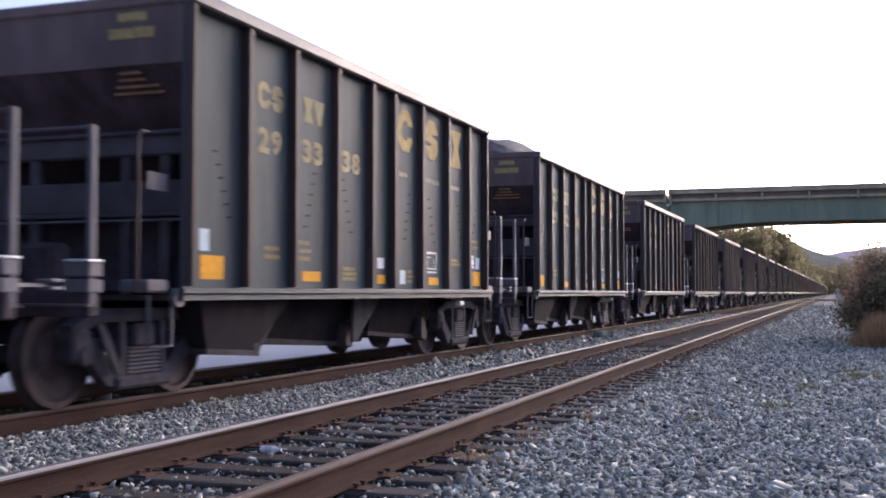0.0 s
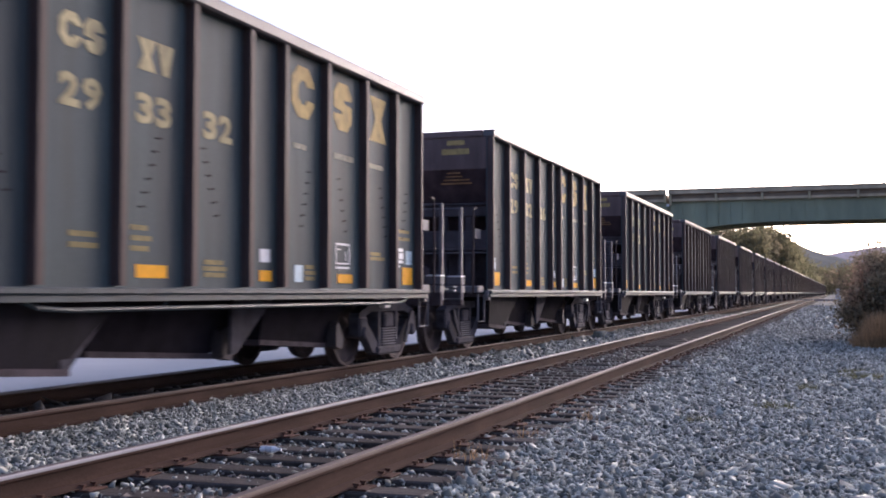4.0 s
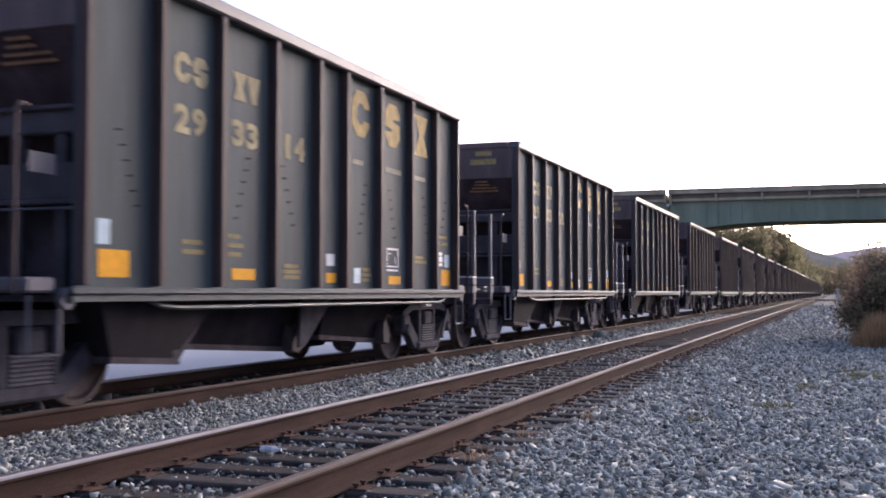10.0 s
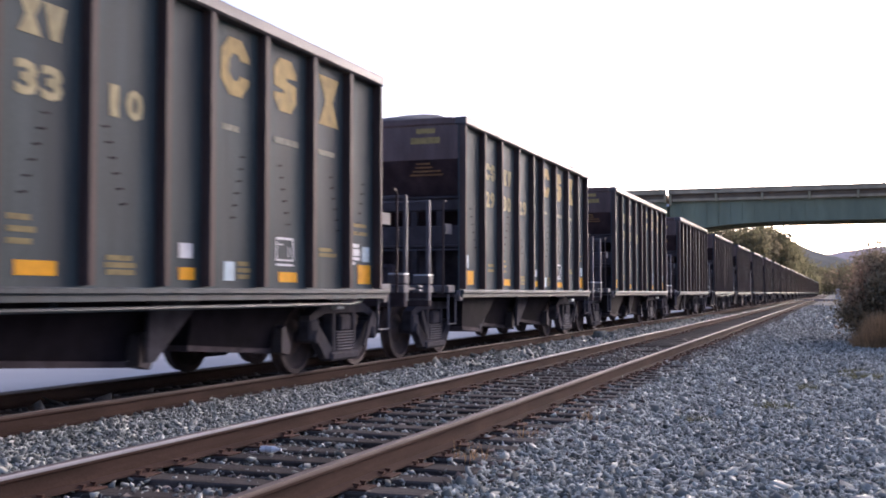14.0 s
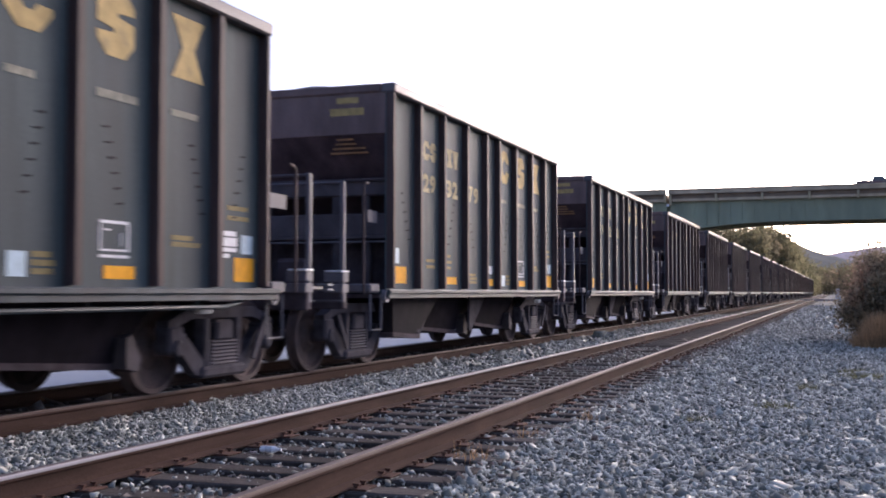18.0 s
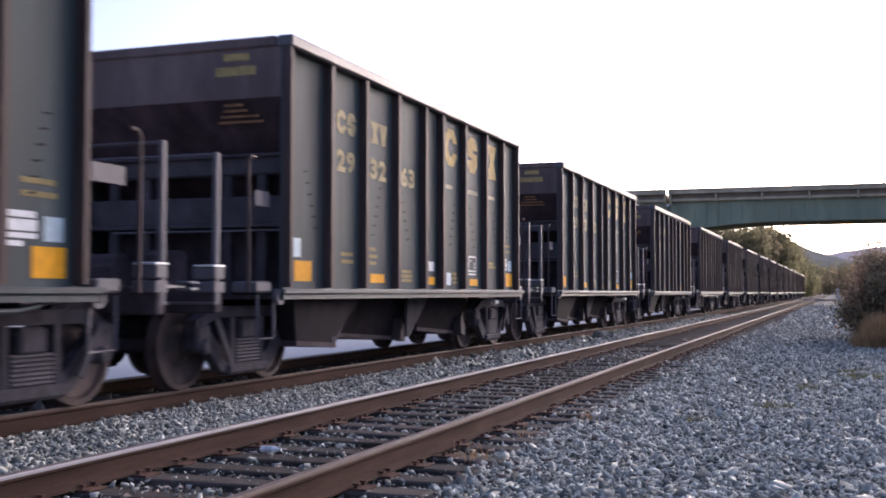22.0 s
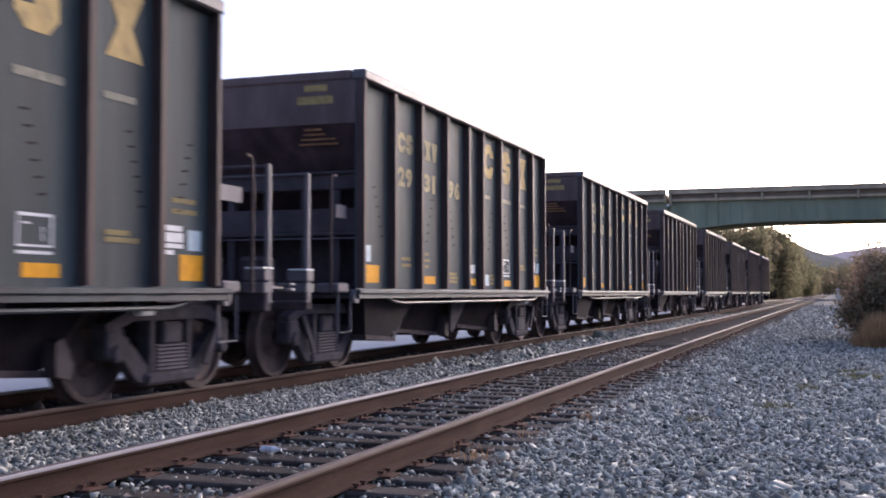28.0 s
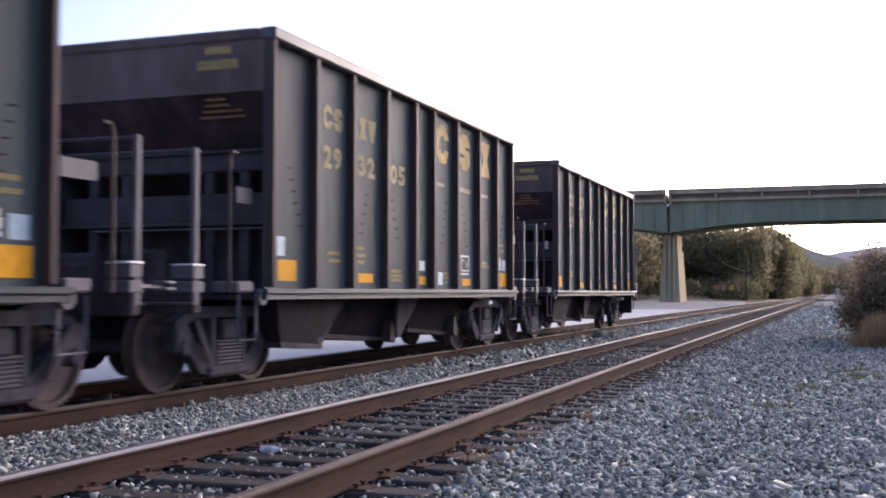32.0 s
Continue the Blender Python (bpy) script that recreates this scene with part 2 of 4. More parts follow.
# ---------------------------------------------------------------- mesh helpers
class Shape:
    """Collects vertices and faces; every add_* call appends one closed piece."""

    def __init__(self):
        self.v, self.f = [], []

    def add(self, verts, faces):
        n = len(self.v)
        self.v.extend(verts)
        self.f.extend([tuple(i + n for i in face) for face in faces])
        return self

    def box(self, x0, x1, y0, y1, z0, z1, bevel=0.0):
        if bevel <= 0:
            v = [(x, y, z) for z in (z0, z1) for y in (y0, y1) for x in (x0, x1)]
            return self.add(v, [(0, 2, 3, 1), (4, 5, 7, 6), (0, 1, 5, 4), (2, 6, 7, 3), (0, 4, 6, 2), (1, 3, 7, 5)])
        b = min(bevel, (x1 - x0) * .45, (y1 - y0) * .45, (z1 - z0) * .45)
        bm = bmesh.new()
        for x in (x0, x1):
            for y in (y0, y1):
                for z in (z0, z1):
                    sx, sy, sz = (1 if x == x0 else -1), (1 if y == y0 else -1), (1 if z == z0 else -1)
                    bm.verts.new((x + sx * b, y + sy * b, z))
                    bm.verts.new((x + sx * b, y, z + sz * b))
                    bm.verts.new((x, y + sy * b, z + sz * b))
        bmesh.ops.convex_hull(bm, input=bm.verts[:])
        bm.verts.index_update()
        self.add([tuple(v.co) for v in bm.verts], [tuple(v.index for v in f.verts) for f in bm.faces])
        bm.free()
        return self

    def prism(self, outline, axis, a, b):
        """Extrude a 2D outline (counter-clockwise) along an axis; the other two axes in cyclic order."""
        def place(p, q, w):
            return {"x": (w, p, q), "y": (q, w, p), "z": (p, q, w)}[axis]
        n = len(outline)
        v = [place(p, q, a) for p, q in outline] + [place(p, q, b) for p, q in outline]
        faces = [tuple(range(n - 1, -1, -1)), tuple(range(n, 2 * n))]
        faces += [(i, (i + 1) % n, n + (i + 1) % n, n + i) for i in range(n)]
        return self.add(v, faces)

    def tube(self, points, r, n=6, r2=None):
        """A round bar along a polyline, with closed ends."""
        pts = [Vector(p) for p in points]
        rings, verts, faces = [], [], []
        for i, p in enumerate(pts):
            d = (pts[min(i + 1, len(pts) - 1)] - pts[max(i - 1, 0)]).normalized()
            a = d.orthogonal().normalized() if i == 0 else (rings[-1] - d * rings[-1].dot(d)).normalized()
            rings.append(a)
            c = d.cross(a)
            rad = r if r2 is None else r + (r2 - r) * i / (len(pts) - 1)
            for k in range(n):
                t = 2 * math.pi * k / n
                verts.append(tuple(p + a * (rad * math.cos(t)) + c * (rad * math.sin(t))))
        for i in range(len(pts) - 1):
            for k in range(n):
                faces.append((i * n + k, i * n + (k + 1) % n, (i + 1) * n + (k + 1) % n, (i + 1) * n + k))
        faces.append(tuple(range(n - 1, -1, -1)))
        m = (len(pts) - 1) * n
        faces.append(tuple(range(m, m + n)))
        return self.add(verts, faces)

    def lathe(self, profile, axis, n=24, center=(0, 0, 0)):
        """Turn a closed profile of (along, radius) round an axis."""
        verts, faces, m = [], [], len(profile)
        for k in range(n):
            t = 2 * math.pi * k / n
            for a, r in profile:
                c, s = r * math.cos(t), r * math.sin(t)
                p = {"x": (a, c, s), "y": (s, a, c), "z": (c, s, a)}[axis]
                verts.append(tuple(p[i] + center[i] for i in range(3)))
        for k in range(n):
            for i in range(m):
                faces.append((k * m + i, k * m + (i + 1) % m, ((k + 1) % n) * m + (i + 1) % m, ((k + 1) % n) * m + i))
        return self.add(verts, faces)

    def mesh(self, name, *mats, smooth=False):
        me = bpy.data.meshes.new(name)
        me.from_pydata(self.v, [], self.f)
        for m in mats:
            me.materials.append(m)
        if smooth:
            me.shade_smooth()
            me.set_sharp_from_angle(angle=radians(35))
        return me


def part(name, shape, mat, parent, label="", at=None, smooth=False):
    """One mesh object under a thing or under a part."""
    me = shape if isinstance(shape, bpy.types.Mesh) else shape.mesh(name, mat, smooth=smooth)
    ob = new(name, me)
    ob.parent = parent
    if at is not None:
        ob.matrix_basis = at
    if label:
        ob["label"] = label
    return ob


def thing(name, label, category, at=None, group="", kind=""):
    ob = new(name)
    ob.empty_display_size = 0.3
    if at is not None:
        ob.matrix_basis = at
    return tagged(ob, label, category, group, kind)


def solid(name, shape, mat, label, category="", group="", kind="", smooth=False):
    ob = new(name, shape.mesh(name, mat, smooth=smooth))
    return tagged(ob, label, category, group, kind)


def array_mesh(name, verts, faces, mat):
    """A mesh from numpy arrays of vertices and triangles."""
    me = bpy.data.meshes.new(name)
    me.vertices.add(len(verts))
    me.vertices.foreach_set("co", np.ascontiguousarray(verts, dtype=np.float32).ravel())
    n = len(faces)
    me.loops.add(n * 3)
    me.loops.foreach_set("vertex_index", np.ascontiguousarray(faces, dtype=np.int32).ravel())
    me.polygons.add(n)
    me.polygons.foreach_set("loop_start", np.arange(0, n * 3, 3, dtype=np.int32))
    me.update(calc_edges=True)
    me.materials.append(mat)
    return me


PHI = (1 + 5 ** 0.5) / 2
ICO_V = np.array([(-1, PHI, 0), (1, PHI, 0), (-1, -PHI, 0), (1, -PHI, 0), (0, -1, PHI), (0, 1, PHI),
                  (0, -1, -PHI), (0, 1, -PHI), (PHI, 0, -1), (PHI, 0, 1), (-PHI, 0, -1), (-PHI, 0, 1)]) / math.sqrt(1 + PHI * PHI)
ICO_F = np.array([(0, 11, 5), (0, 5, 1), (0, 1, 7), (0, 7, 10), (0, 10, 11), (1, 5, 9), (5, 11, 4), (11, 10, 2), (10, 7, 6), (7, 1, 8),
                  (3, 9, 4), (3, 4, 2), (3, 2, 6), (3, 6, 8), (3, 8, 9), (4, 9, 5), (2, 4, 11), (6, 2, 10), (8, 6, 7), (9, 8, 1)])
OCT_V = np.array([(1, 0, 0), (-1, 0, 0), (0, 1, 0), (0, -1, 0), (0, 0, 1), (0, 0, -1)], dtype=float)
OCT_F = np.array([(0, 2, 4), (2, 1, 4), (1, 3, 4), (3, 0, 4), (2, 0, 5), (1, 2, 5), (3, 1, 5), (0, 3, 5)])


CUBE_V = np.array([(x, y, z) for z in (-1, 1) for y in (-1, 1) for x in (-1, 1)], dtype=float) * 0.62
CUBE_F = np.array([(0, 2, 3), (0, 3, 1), (4, 5, 7), (4, 7, 6), (0, 1, 5), (0, 5, 4), (2, 6, 7), (2, 7, 3), (0, 4, 6), (0, 6, 2), (1, 3, 7), (1, 7, 5)])


def lumps(rng, centers, sizes, base_v=ICO_V, base_f=ICO_F, rough=0.32, squash=(1, 1, 0.75), tilt=1.0):
    """Many irregular lumps as one array of vertices and triangles."""
    n, k = len(centers), len(base_v)
    v = base_v[None] * (1 + rng.uniform(-rough, rough, (n, k, 1)))
    v = v * np.array(squash) * rng.uniform(0.75, 1.25, (n, 1, 3))
    q = rng.normal(size=(n, 4)) * np.array([1, tilt, tilt, 1])
    q /= np.linalg.norm(q, axis=1)[:, None]
    w, x, y, z = q.T
    rot = np.stack([1 - 2 * (y * y + z * z), 2 * (x * y - z * w), 2 * (x * z + y * w),
                    2 * (x * y + z * w), 1 - 2 * (x * x + z * z), 2 * (y * z - x * w),
                    2 * (x * z - y * w), 2 * (y * z + x * w), 1 - 2 * (x * x + y * y)], axis=1).reshape(n, 3, 3)
    v = np.einsum("nij,nkj->nki", rot, v) * np.asarray(sizes).reshape(n, 1, 1) + np.asarray(centers)[:, None]
    f = base_f[None] + (np.arange(n) * k)[:, None, None]
    return v.reshape(-1, 3), f.reshape(-1, 3)


# ---------------------------------------------------------------- ground
GROUND_X = [(-3000, -0.4), (-300, -0.4), (-60, -0.35), (-9.4, -0.34), (-8.7, -0.22), (-2.3, -0.22), (-1.7, -0.27), (0.5, -0.29),
            (3.0, -0.30), (60, -0.3), (300, -0.4), (3000, -0.4)]
GROUND_Y = [-400, -40, 0, 15, 40, 100, 250, 600, 1500, 4800]


def ground_z(x):
    for (xa, za), (xb, zb) in zip(GROUND_X, GROUND_X[1:]):
        if x <= xb:
            return za + (zb - za) * (x - xa) / (xb - xa)
    return GROUND_X[-1][1]


def build_ground():
    s = Shape()
    nx = len(GROUND_X)
    s.v = [(x, y, z) for y in GROUND_Y for x, z in GROUND_X]
    s.f = [(j * nx + i, j * nx + i + 1, (j + 1) * nx + i + 1, (j + 1) * nx + i)
           for j in range(len(GROUND_Y) - 1) for i in range(nx - 1)]
    solid("ground", s, M_GROUND, "grey crushed-stone railway ground turning to brown earth", kind="structure")
    def slab(points, top, low):
        n = len(points)
        v = [(x, y, top) for x, y in points] + [(x, y, low) for x, y in points]
        return Shape().add(v, [tuple(range(n))] + [(i, i + n, (i + 1) % n + n, (i + 1) % n) for i in range(n)])

    road = slab([(-34, -60), (-8.9, -60), (-8.1, 60), (-8.3, 84), (-34, 84)], -0.25, -0.5)
    solid("road", road, M_ROAD, "pale concrete access road behind the railway", kind="structure")
    yard = slab([(-34, 84), (-8.3, 84), (-8.6, 118), (-11.5, 158), (-22, 170), (-34, 168)], -0.252, -0.5)
    solid("gravel_yard", yard, M_YARD, "grey gravel yard below the bridge", kind="structure")


def build_trackbeds():
    for name, x0, x1, turn_dx in (("trackbed_near", -4.95, -2.15, 0.0), ("trackbed_far", -8.6, -6.05, 3.5)):
        v = [(x0, -25, -0.213), (x1, -25, -0.213), (x1 + turn_dx, 640, -0.213), (x0 + turn_dx, 640, -0.213)]
        v += [(x, y, -0.3) for x, y, _ in v]
        bed = Shape().add(v, [(0, 1, 2, 3), (0, 4, 5, 1), (1, 5, 6, 2), (2, 6, 7, 3), (3, 7, 4, 0)])
        solid(name, bed, M_BED, "rust-brown grimy ballast under the rails", kind="structure")


def scatter_stones():
    """Loose ballast: crushed stones in zones, joined."""
    rng = np.random.default_rng(7)

    def zone(name, label, area, density, size, mat, lift=0.25, base=(CUBE_V, CUBE_F), z_of=None, jitter=0.02):
        (xa, xb), (ya, yb) = area
        n = int((xb - xa) * (yb - ya) * density)
        x = rng.uniform(xa, xb, n)
        y = rng.uniform(ya, yb, n)
        keep = (x < 0.046 * y + 0.35) & (x > -0.92 * y - 0.6)
        x, y = x[keep], y[keep]
        r = size * np.exp(rng.normal(0, 0.34, len(x)))
        z = np.array([(z_of or ground_z)(a) for a in x]) + r * lift + rng.uniform(-jitter, jitter, len(x))
        v, f = lumps(rng, np.stack([x, y, z], 1), r, *base, rough=0.38, squash=(1.38, 0.98, 0.45), tilt=0.32)
        ob = new(name, array_mesh(name, v, f, mat))
        tagged(ob, label, "ballast", kind="stuff")

    shoulder = "loose grey crushed ballast stones beside the track"
    between = "grey crushed ballast heaped between the two tracks"
    zone("ballast_shoulder", shoulder, ((-2.35, 1.4), (5.8, 15)), 1900, 0.0195, M_STONE)
    zone("ballast_shoulder", shoulder, ((-2.35, 2.4), (15, 46)), 560, 0.027, M_STONE, base=(OCT_V, OCT_F))
    zone("ballast_shoulder", shoulder, ((-2.2, 3.4), (46, 110)), 60, 0.052, M_STONE, base=(OCT_V, OCT_F))
    zone("ballast_between_tracks", between, ((-6.42, -4.85), (5.0, 16)), 2300, 0.0165, M_STONE, z_of=lambda a: -0.19)
    zone("ballast_between_tracks", between, ((-6.4, -4.85), (16, 60)), 330, 0.034, M_STONE, base=(OCT_V, OCT_F), z_of=lambda a: -0.19)
    zone("ballast_in_cribs", "rust-dusted stones between the sleepers", ((-4.85, -2.25), (4.2, 30)), 230, 0.019, M_STONE_BROWN,
         z_of=lambda a: -0.225, jitter=0.012)
    zone("ballast_in_cribs", "grey stones lying among the sleepers", ((-4.85, -2.25), (4.2, 24)), 190, 0.016, M_STONE,
         z_of=lambda a: -0.205, jitter=0.02)
    zone("wood_chips", "reddish bark chips and dry leaves beside the rail", ((-2.5, -1.85), (6.3, 13)), 14, 0.02, M_CHIP, z_of=lambda a: -0.195)
    zone("ballast_under_train", "dark brown ballast under the train", ((-8.8, -6.6), (5, 40)), 60, 0.035, M_STONE_BROWN,
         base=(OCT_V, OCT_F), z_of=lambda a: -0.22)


# ---------------------------------------------------------------- tracks
def rail_shape(length, y0):
    h, hw, ww, fw = 0.165, 0.036, 0.009, 0.07
    right = [(hw - 0.006, 0.0), (hw, -0.010), (hw - 0.003, -0.038), (ww, -0.050), (ww, -0.138), (fw, -0.155), (fw, -h)]
    left = [(-x, z) for x, z in reversed(right)]
    outline = [(z, x) for x, z in right + left]
    return Shape().prism(outline, "y", y0, y0 + length)


def build_track(name, label, x, turn, y0, y1, tie_y0, tie_count, spacing, top_label, top_mat, plates=True):
    track = thing(name, label, "railway track", pose(x, 0, 0, 0, 0, turn), kind="structure")
    for side, mat in ((-0.7545, top_mat), (0.7545, M_RAILTOP_DULL)):
        rail = part("rail", rail_shape(y1 - y0, y0), M_RAIL, track, "rust-brown steel rail", pose(side, 0, 0))
        strip = Shape().box(-0.024, 0.026, y0, y1, -0.004, 0.0015)
        part("running_surface", strip, mat, rail, top_label)
        edge = Shape().prism([(-0.020, 0.030), (-0.020, 0.0375), (-0.0055, 0.0375), (0.0025, 0.0330), (-0.004, 0.0330)], "y", y0, y1)
        if side > 0:
            part("worn_edge", edge, M_WORNRAIL, rail, "rust-stained worn rail edge")
        else:
            part("worn_edge", edge, M_GAUGE, rail, "bright worn rail edge")
    tie_mesh = Shape().box(-1.29, 1.29, -0.112, 0.112, -0.178, 0.0, 0.012).mesh("tie", M_TIE)
    plate = Shape().box(-0.18, 0.18, -0.09, 0.09, 0.0, 0.014, 0.004)
    for sx in (-0.105, 0.105):
        for sy in (-0.055, 0.055):
            plate.box(sx - 0.011, sx + 0.011, sy - 0.011, sy + 0.011, 0.0, 0.034)
            plate.box(sx - 0.02, sx + 0.02, sy - 0.014, sy + 0.014, 0.030, 0.042)
    plate_mesh = plate.mesh("tie_plate", M_PLATE)
    rng = random.Random(len(name))
    for i in range(tie_count):
        y = tie_y0 + i * spacing + rng.uniform(-0.03, 0.03)
        tie = part("tie", tie_mesh, None, track, at=pose(rng.uniform(-0.05, 0.05), y, -0.172 - rng.uniform(0, 0.012),
                                                         rng.uniform(-0.6, 0.6), 0, rng.uniform(-1.0, 1.0)))
        for side in (-0.7545, 0.7545) if plates else ():
            part("tie_plate", plate_mesh, None, tie, at=pose(side, 0, -0.002 + rng.uniform(0, 0.004)))
    return track


# ---------------------------------------------------------------- coal hopper car
BODY = 4.52        # half the body's length
PITCH = 12.42      # from coupler to coupler
RIBS = (1.03, 2.04, 3.12, 4.16, 4.90, 5.95, 7.06, 8.05)
TRUCK_AT = 4.50
AXLE = 0.885
MARK = BODY + 0.045  # from a mark's place on the side sheet to the car's centre


def outline_mesh(name, poly, mat, x=1.496, depth=0.004):
    """A flat painted shape on the side sheet: outline in (along, up)."""
    return Shape().prism(poly, "x", x - depth, x).mesh(name, mat)


def painted(name, parent, s0, s1, z0, z1, mat, label=""):
    me = outline_mesh(name, [(s0 - MARK, z0), (s1 - MARK, z0), (s1 - MARK, z1), (s0 - MARK, z1)], mat)
    return part(name, me, None, parent, label)


def hollow_block(s0, s1, z0, z1, t):
    """Eight-sided hollow block with an opening in one side, as one outline."""
    c = (s1 - s0) * 0.28
    out = [(s0, z0 + c), (s0 + c, z0), (s1 - c, z0), (s1, z0 + c), (s1, z1 - c), (s1 - c, z1), (s0 + c, z1), (s0, z1 - c)]
    k = c * 0.45
    a0, a1, b0, b1 = s0 + t, s1 - t, z0 + t, z1 - t
    inn = [(a0, b0 + k), (a0 + k, b0), (a1 - k, b0), (a1, b0 + k), (a1, b1 - k), (a1 - k, b1), (a0 + k, b1), (a0, b1 - k)]
    seam, g = (z0 + z1) / 2, (z1 - z0) * 0.14
    return ([(s1, seam + g)] + out[4:] + out[:4] + [(s1, seam - g), (a1, seam - g)] + inn[3::-1] + inn[:3:-1] + [(a1, seam + g)])


def waisted_block(s0, s1, z0, z1, t):
    """Chamfered solid block with a shallow notch in either side."""
    h, c = z1 - z0, (s1 - s0) * 0.25
    zm = (z0 + z1) / 2
    return [(s0 + c, z0), (s1 - c, z0), (s1, z0 + c), (s1, zm + 0.04 * h), (s1 - 1.5 * t, zm + 0.09 * h), (s1 - 1.5 * t, zm + 0.15 * h), (s1, zm + 0.17 * h), (s1, z1 - c), (s1 - c, z1), (s0 + c, z1),
            (s0, z1 - c), (s0, zm - 0.04 * h), (s0 + 1.5 * t, zm - 0.09 * h), (s0 + 1.5 * t, zm - 0.15 * h), (s0, zm - 0.17 * h), (s0, z0 + c)]


def hourglass(s0, s1, z0, z1, t):
    m, zm = (s0 + s1) / 2, (z0 + z1) / 2
    return [(s0, z0), (s1, z0), (m + 0.6 * t, zm), (s1, z1), (s0, z1), (m - 0.6 * t, zm)]


def plain_block(s0, s1, z0, z1, t):
    m = (s0 + s1) / 2
    return [(m - 0.7 * t, z0), (m + 0.7 * t, z0), (s1, z1), (s0, z1)]


def emblem(parent):
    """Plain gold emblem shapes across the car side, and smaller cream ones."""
    for name, make, s0, s1, z0, z1, t, mat in (
            ("emblem", hollow_block, 5.28, 5.82, 2.97, 3.55, 0.155, M_LOGO), ("emblem", waisted_block, 6.36, 6.86, 2.97, 3.55, 0.145, M_LOGO),
            ("emblem", hourglass, 7.44, 7.96, 2.97, 3.55, 0.16, M_LOGO),
            ("mark_block", hollow_block, 1.42, 1.68, 2.94, 3.22, 0.075, M_LETTER), ("mark_block", waisted_block, 1.72, 1.97, 2.94, 3.22, 0.072, M_LETTER),
            ("mark_block", hourglass, 2.44, 2.70, 2.94, 3.22, 0.08, M_LETTER), ("mark_block", plain_block, 2.73, 2.98, 2.94, 3.22, 0.075, M_LETTER)):
        outline = [(p - MARK, z) for p, z in make(s0, s1, z0, z1, t)]
        part(name, outline_mesh(name, outline, mat), None, parent, "faded gold emblem shape" if name == "emblem" else "faded cream mark")


def digit_mesh(text):
    """One stencilled digit, fitted to a 0.245 x 0.27 m field, as a flat mesh facing +x."""
    curve = bpy.data.curves.new("digit", "FONT")
    curve.body, curve.size, curve.extrude, curve.offset = text, 0.4, 0.004, 0.018
    curve.resolution_u = 2
    tmp = new("digits_source", curve)
    me = bpy.data.meshes.new_from_object(tmp)
    bpy.data.objects.remove(tmp)
    bpy.data.curves.remove(curve)
    co = np.empty(len(me.vertices) * 3, dtype=np.float32)
    me.vertices.foreach_get("co", co)
    co = co.reshape(-1, 3)
    lo, hi = co.min(0), co.max(0)
    u = (co[:, 0] - lo[0]) / (hi[0] - lo[0]) * (0.12 if text == "1" else 0.245)
    w = (co[:, 1] - lo[1]) / (hi[1] - lo[1]) * 0.27
    flat = np.stack([1.4935 + co[:, 2] * 0.5, u, w], 1)
    me.vertices.foreach_set("co", flat.astype(np.float32).ravel())
    me.update()
    me.materials.clear()
    me.materials.append(M_LETTER)
    me.name = "digit"
    return me


def side_frame_shape():
    """Cast truck side frame seen from the side: arch, diagonals, spring window, pedestals."""
    s = Shape()
    x0, x1 = -0.075, 0.075
    top = [(-1.02, 0.62), (-0.60, 0.74), (0.60, 0.74), (1.02, 0.62), (1.02, 0.72), (0.62, 0.86), (-0.62, 0.86), (-1.02, 0.72)]
    s.prism([(y, z) for y, z in top], "x", x0, x1)
    for k in (-1, 1):
        d = [(0.98, 0.60), (0.80, 0.66), (0.30, 0.26), (0.42, 0.16), (0.52, 0.18)]
        d = [(k * y, z) for y, z in (d if k < 0 else d[::-1])]
        s.prism(d[::-1] if k > 0 else d[::-1], "x", x0 + 0.015, x1 - 0.015)
        s.box(x0, x1, min(k * 0.26, k * 0.36), max(k * 0.26, k * 0.36), 0.24, 0.78, 0.015)
        s.box(x0 - 0.02, x1 + 0.02, min(k * 0.76, k * 1.03), max(k * 0.76, k * 1.03), 0.40, 0.68, 0.03)
    s.box(x0 - 0.03, x1 + 0.03, -0.42, 0.42, 0.13, 0.25, 0.03)
    return s


def spring_shape():
    """Nest of coil springs between the columns, as one ribbed block."""
    zs = [0.25 + i * 0.0185 for i in range(15)]
    out = [(z, 0.10 if i % 2 else 0.068) for i, z in enumerate(zs)]
    back = [(z, -0.10 if i % 2 else -0.068) for i, z in enumerate(zs)]
    return Shape().prism(out + back[::-1], "y", -0.245, 0.245)


def wheel_shape():
    """Freight wheel turned round x; +x is the outer face."""
    prof = [(-0.065, 0.475), (-0.04, 0.478), (-0.032, 0.46), (0.065, 0.452), (0.068, 0.40), (0.03, 0.375), (0.005, 0.22),
            (0.05, 0.14), (0.07, 0.12), (0.07, 0.055), (-0.06, 0.055), (-0.06, 0.14), (-0.03, 0.22), (-0.015, 0.375), (-0.065, 0.40)]
    return Shape().lathe(prof, "x", 28)


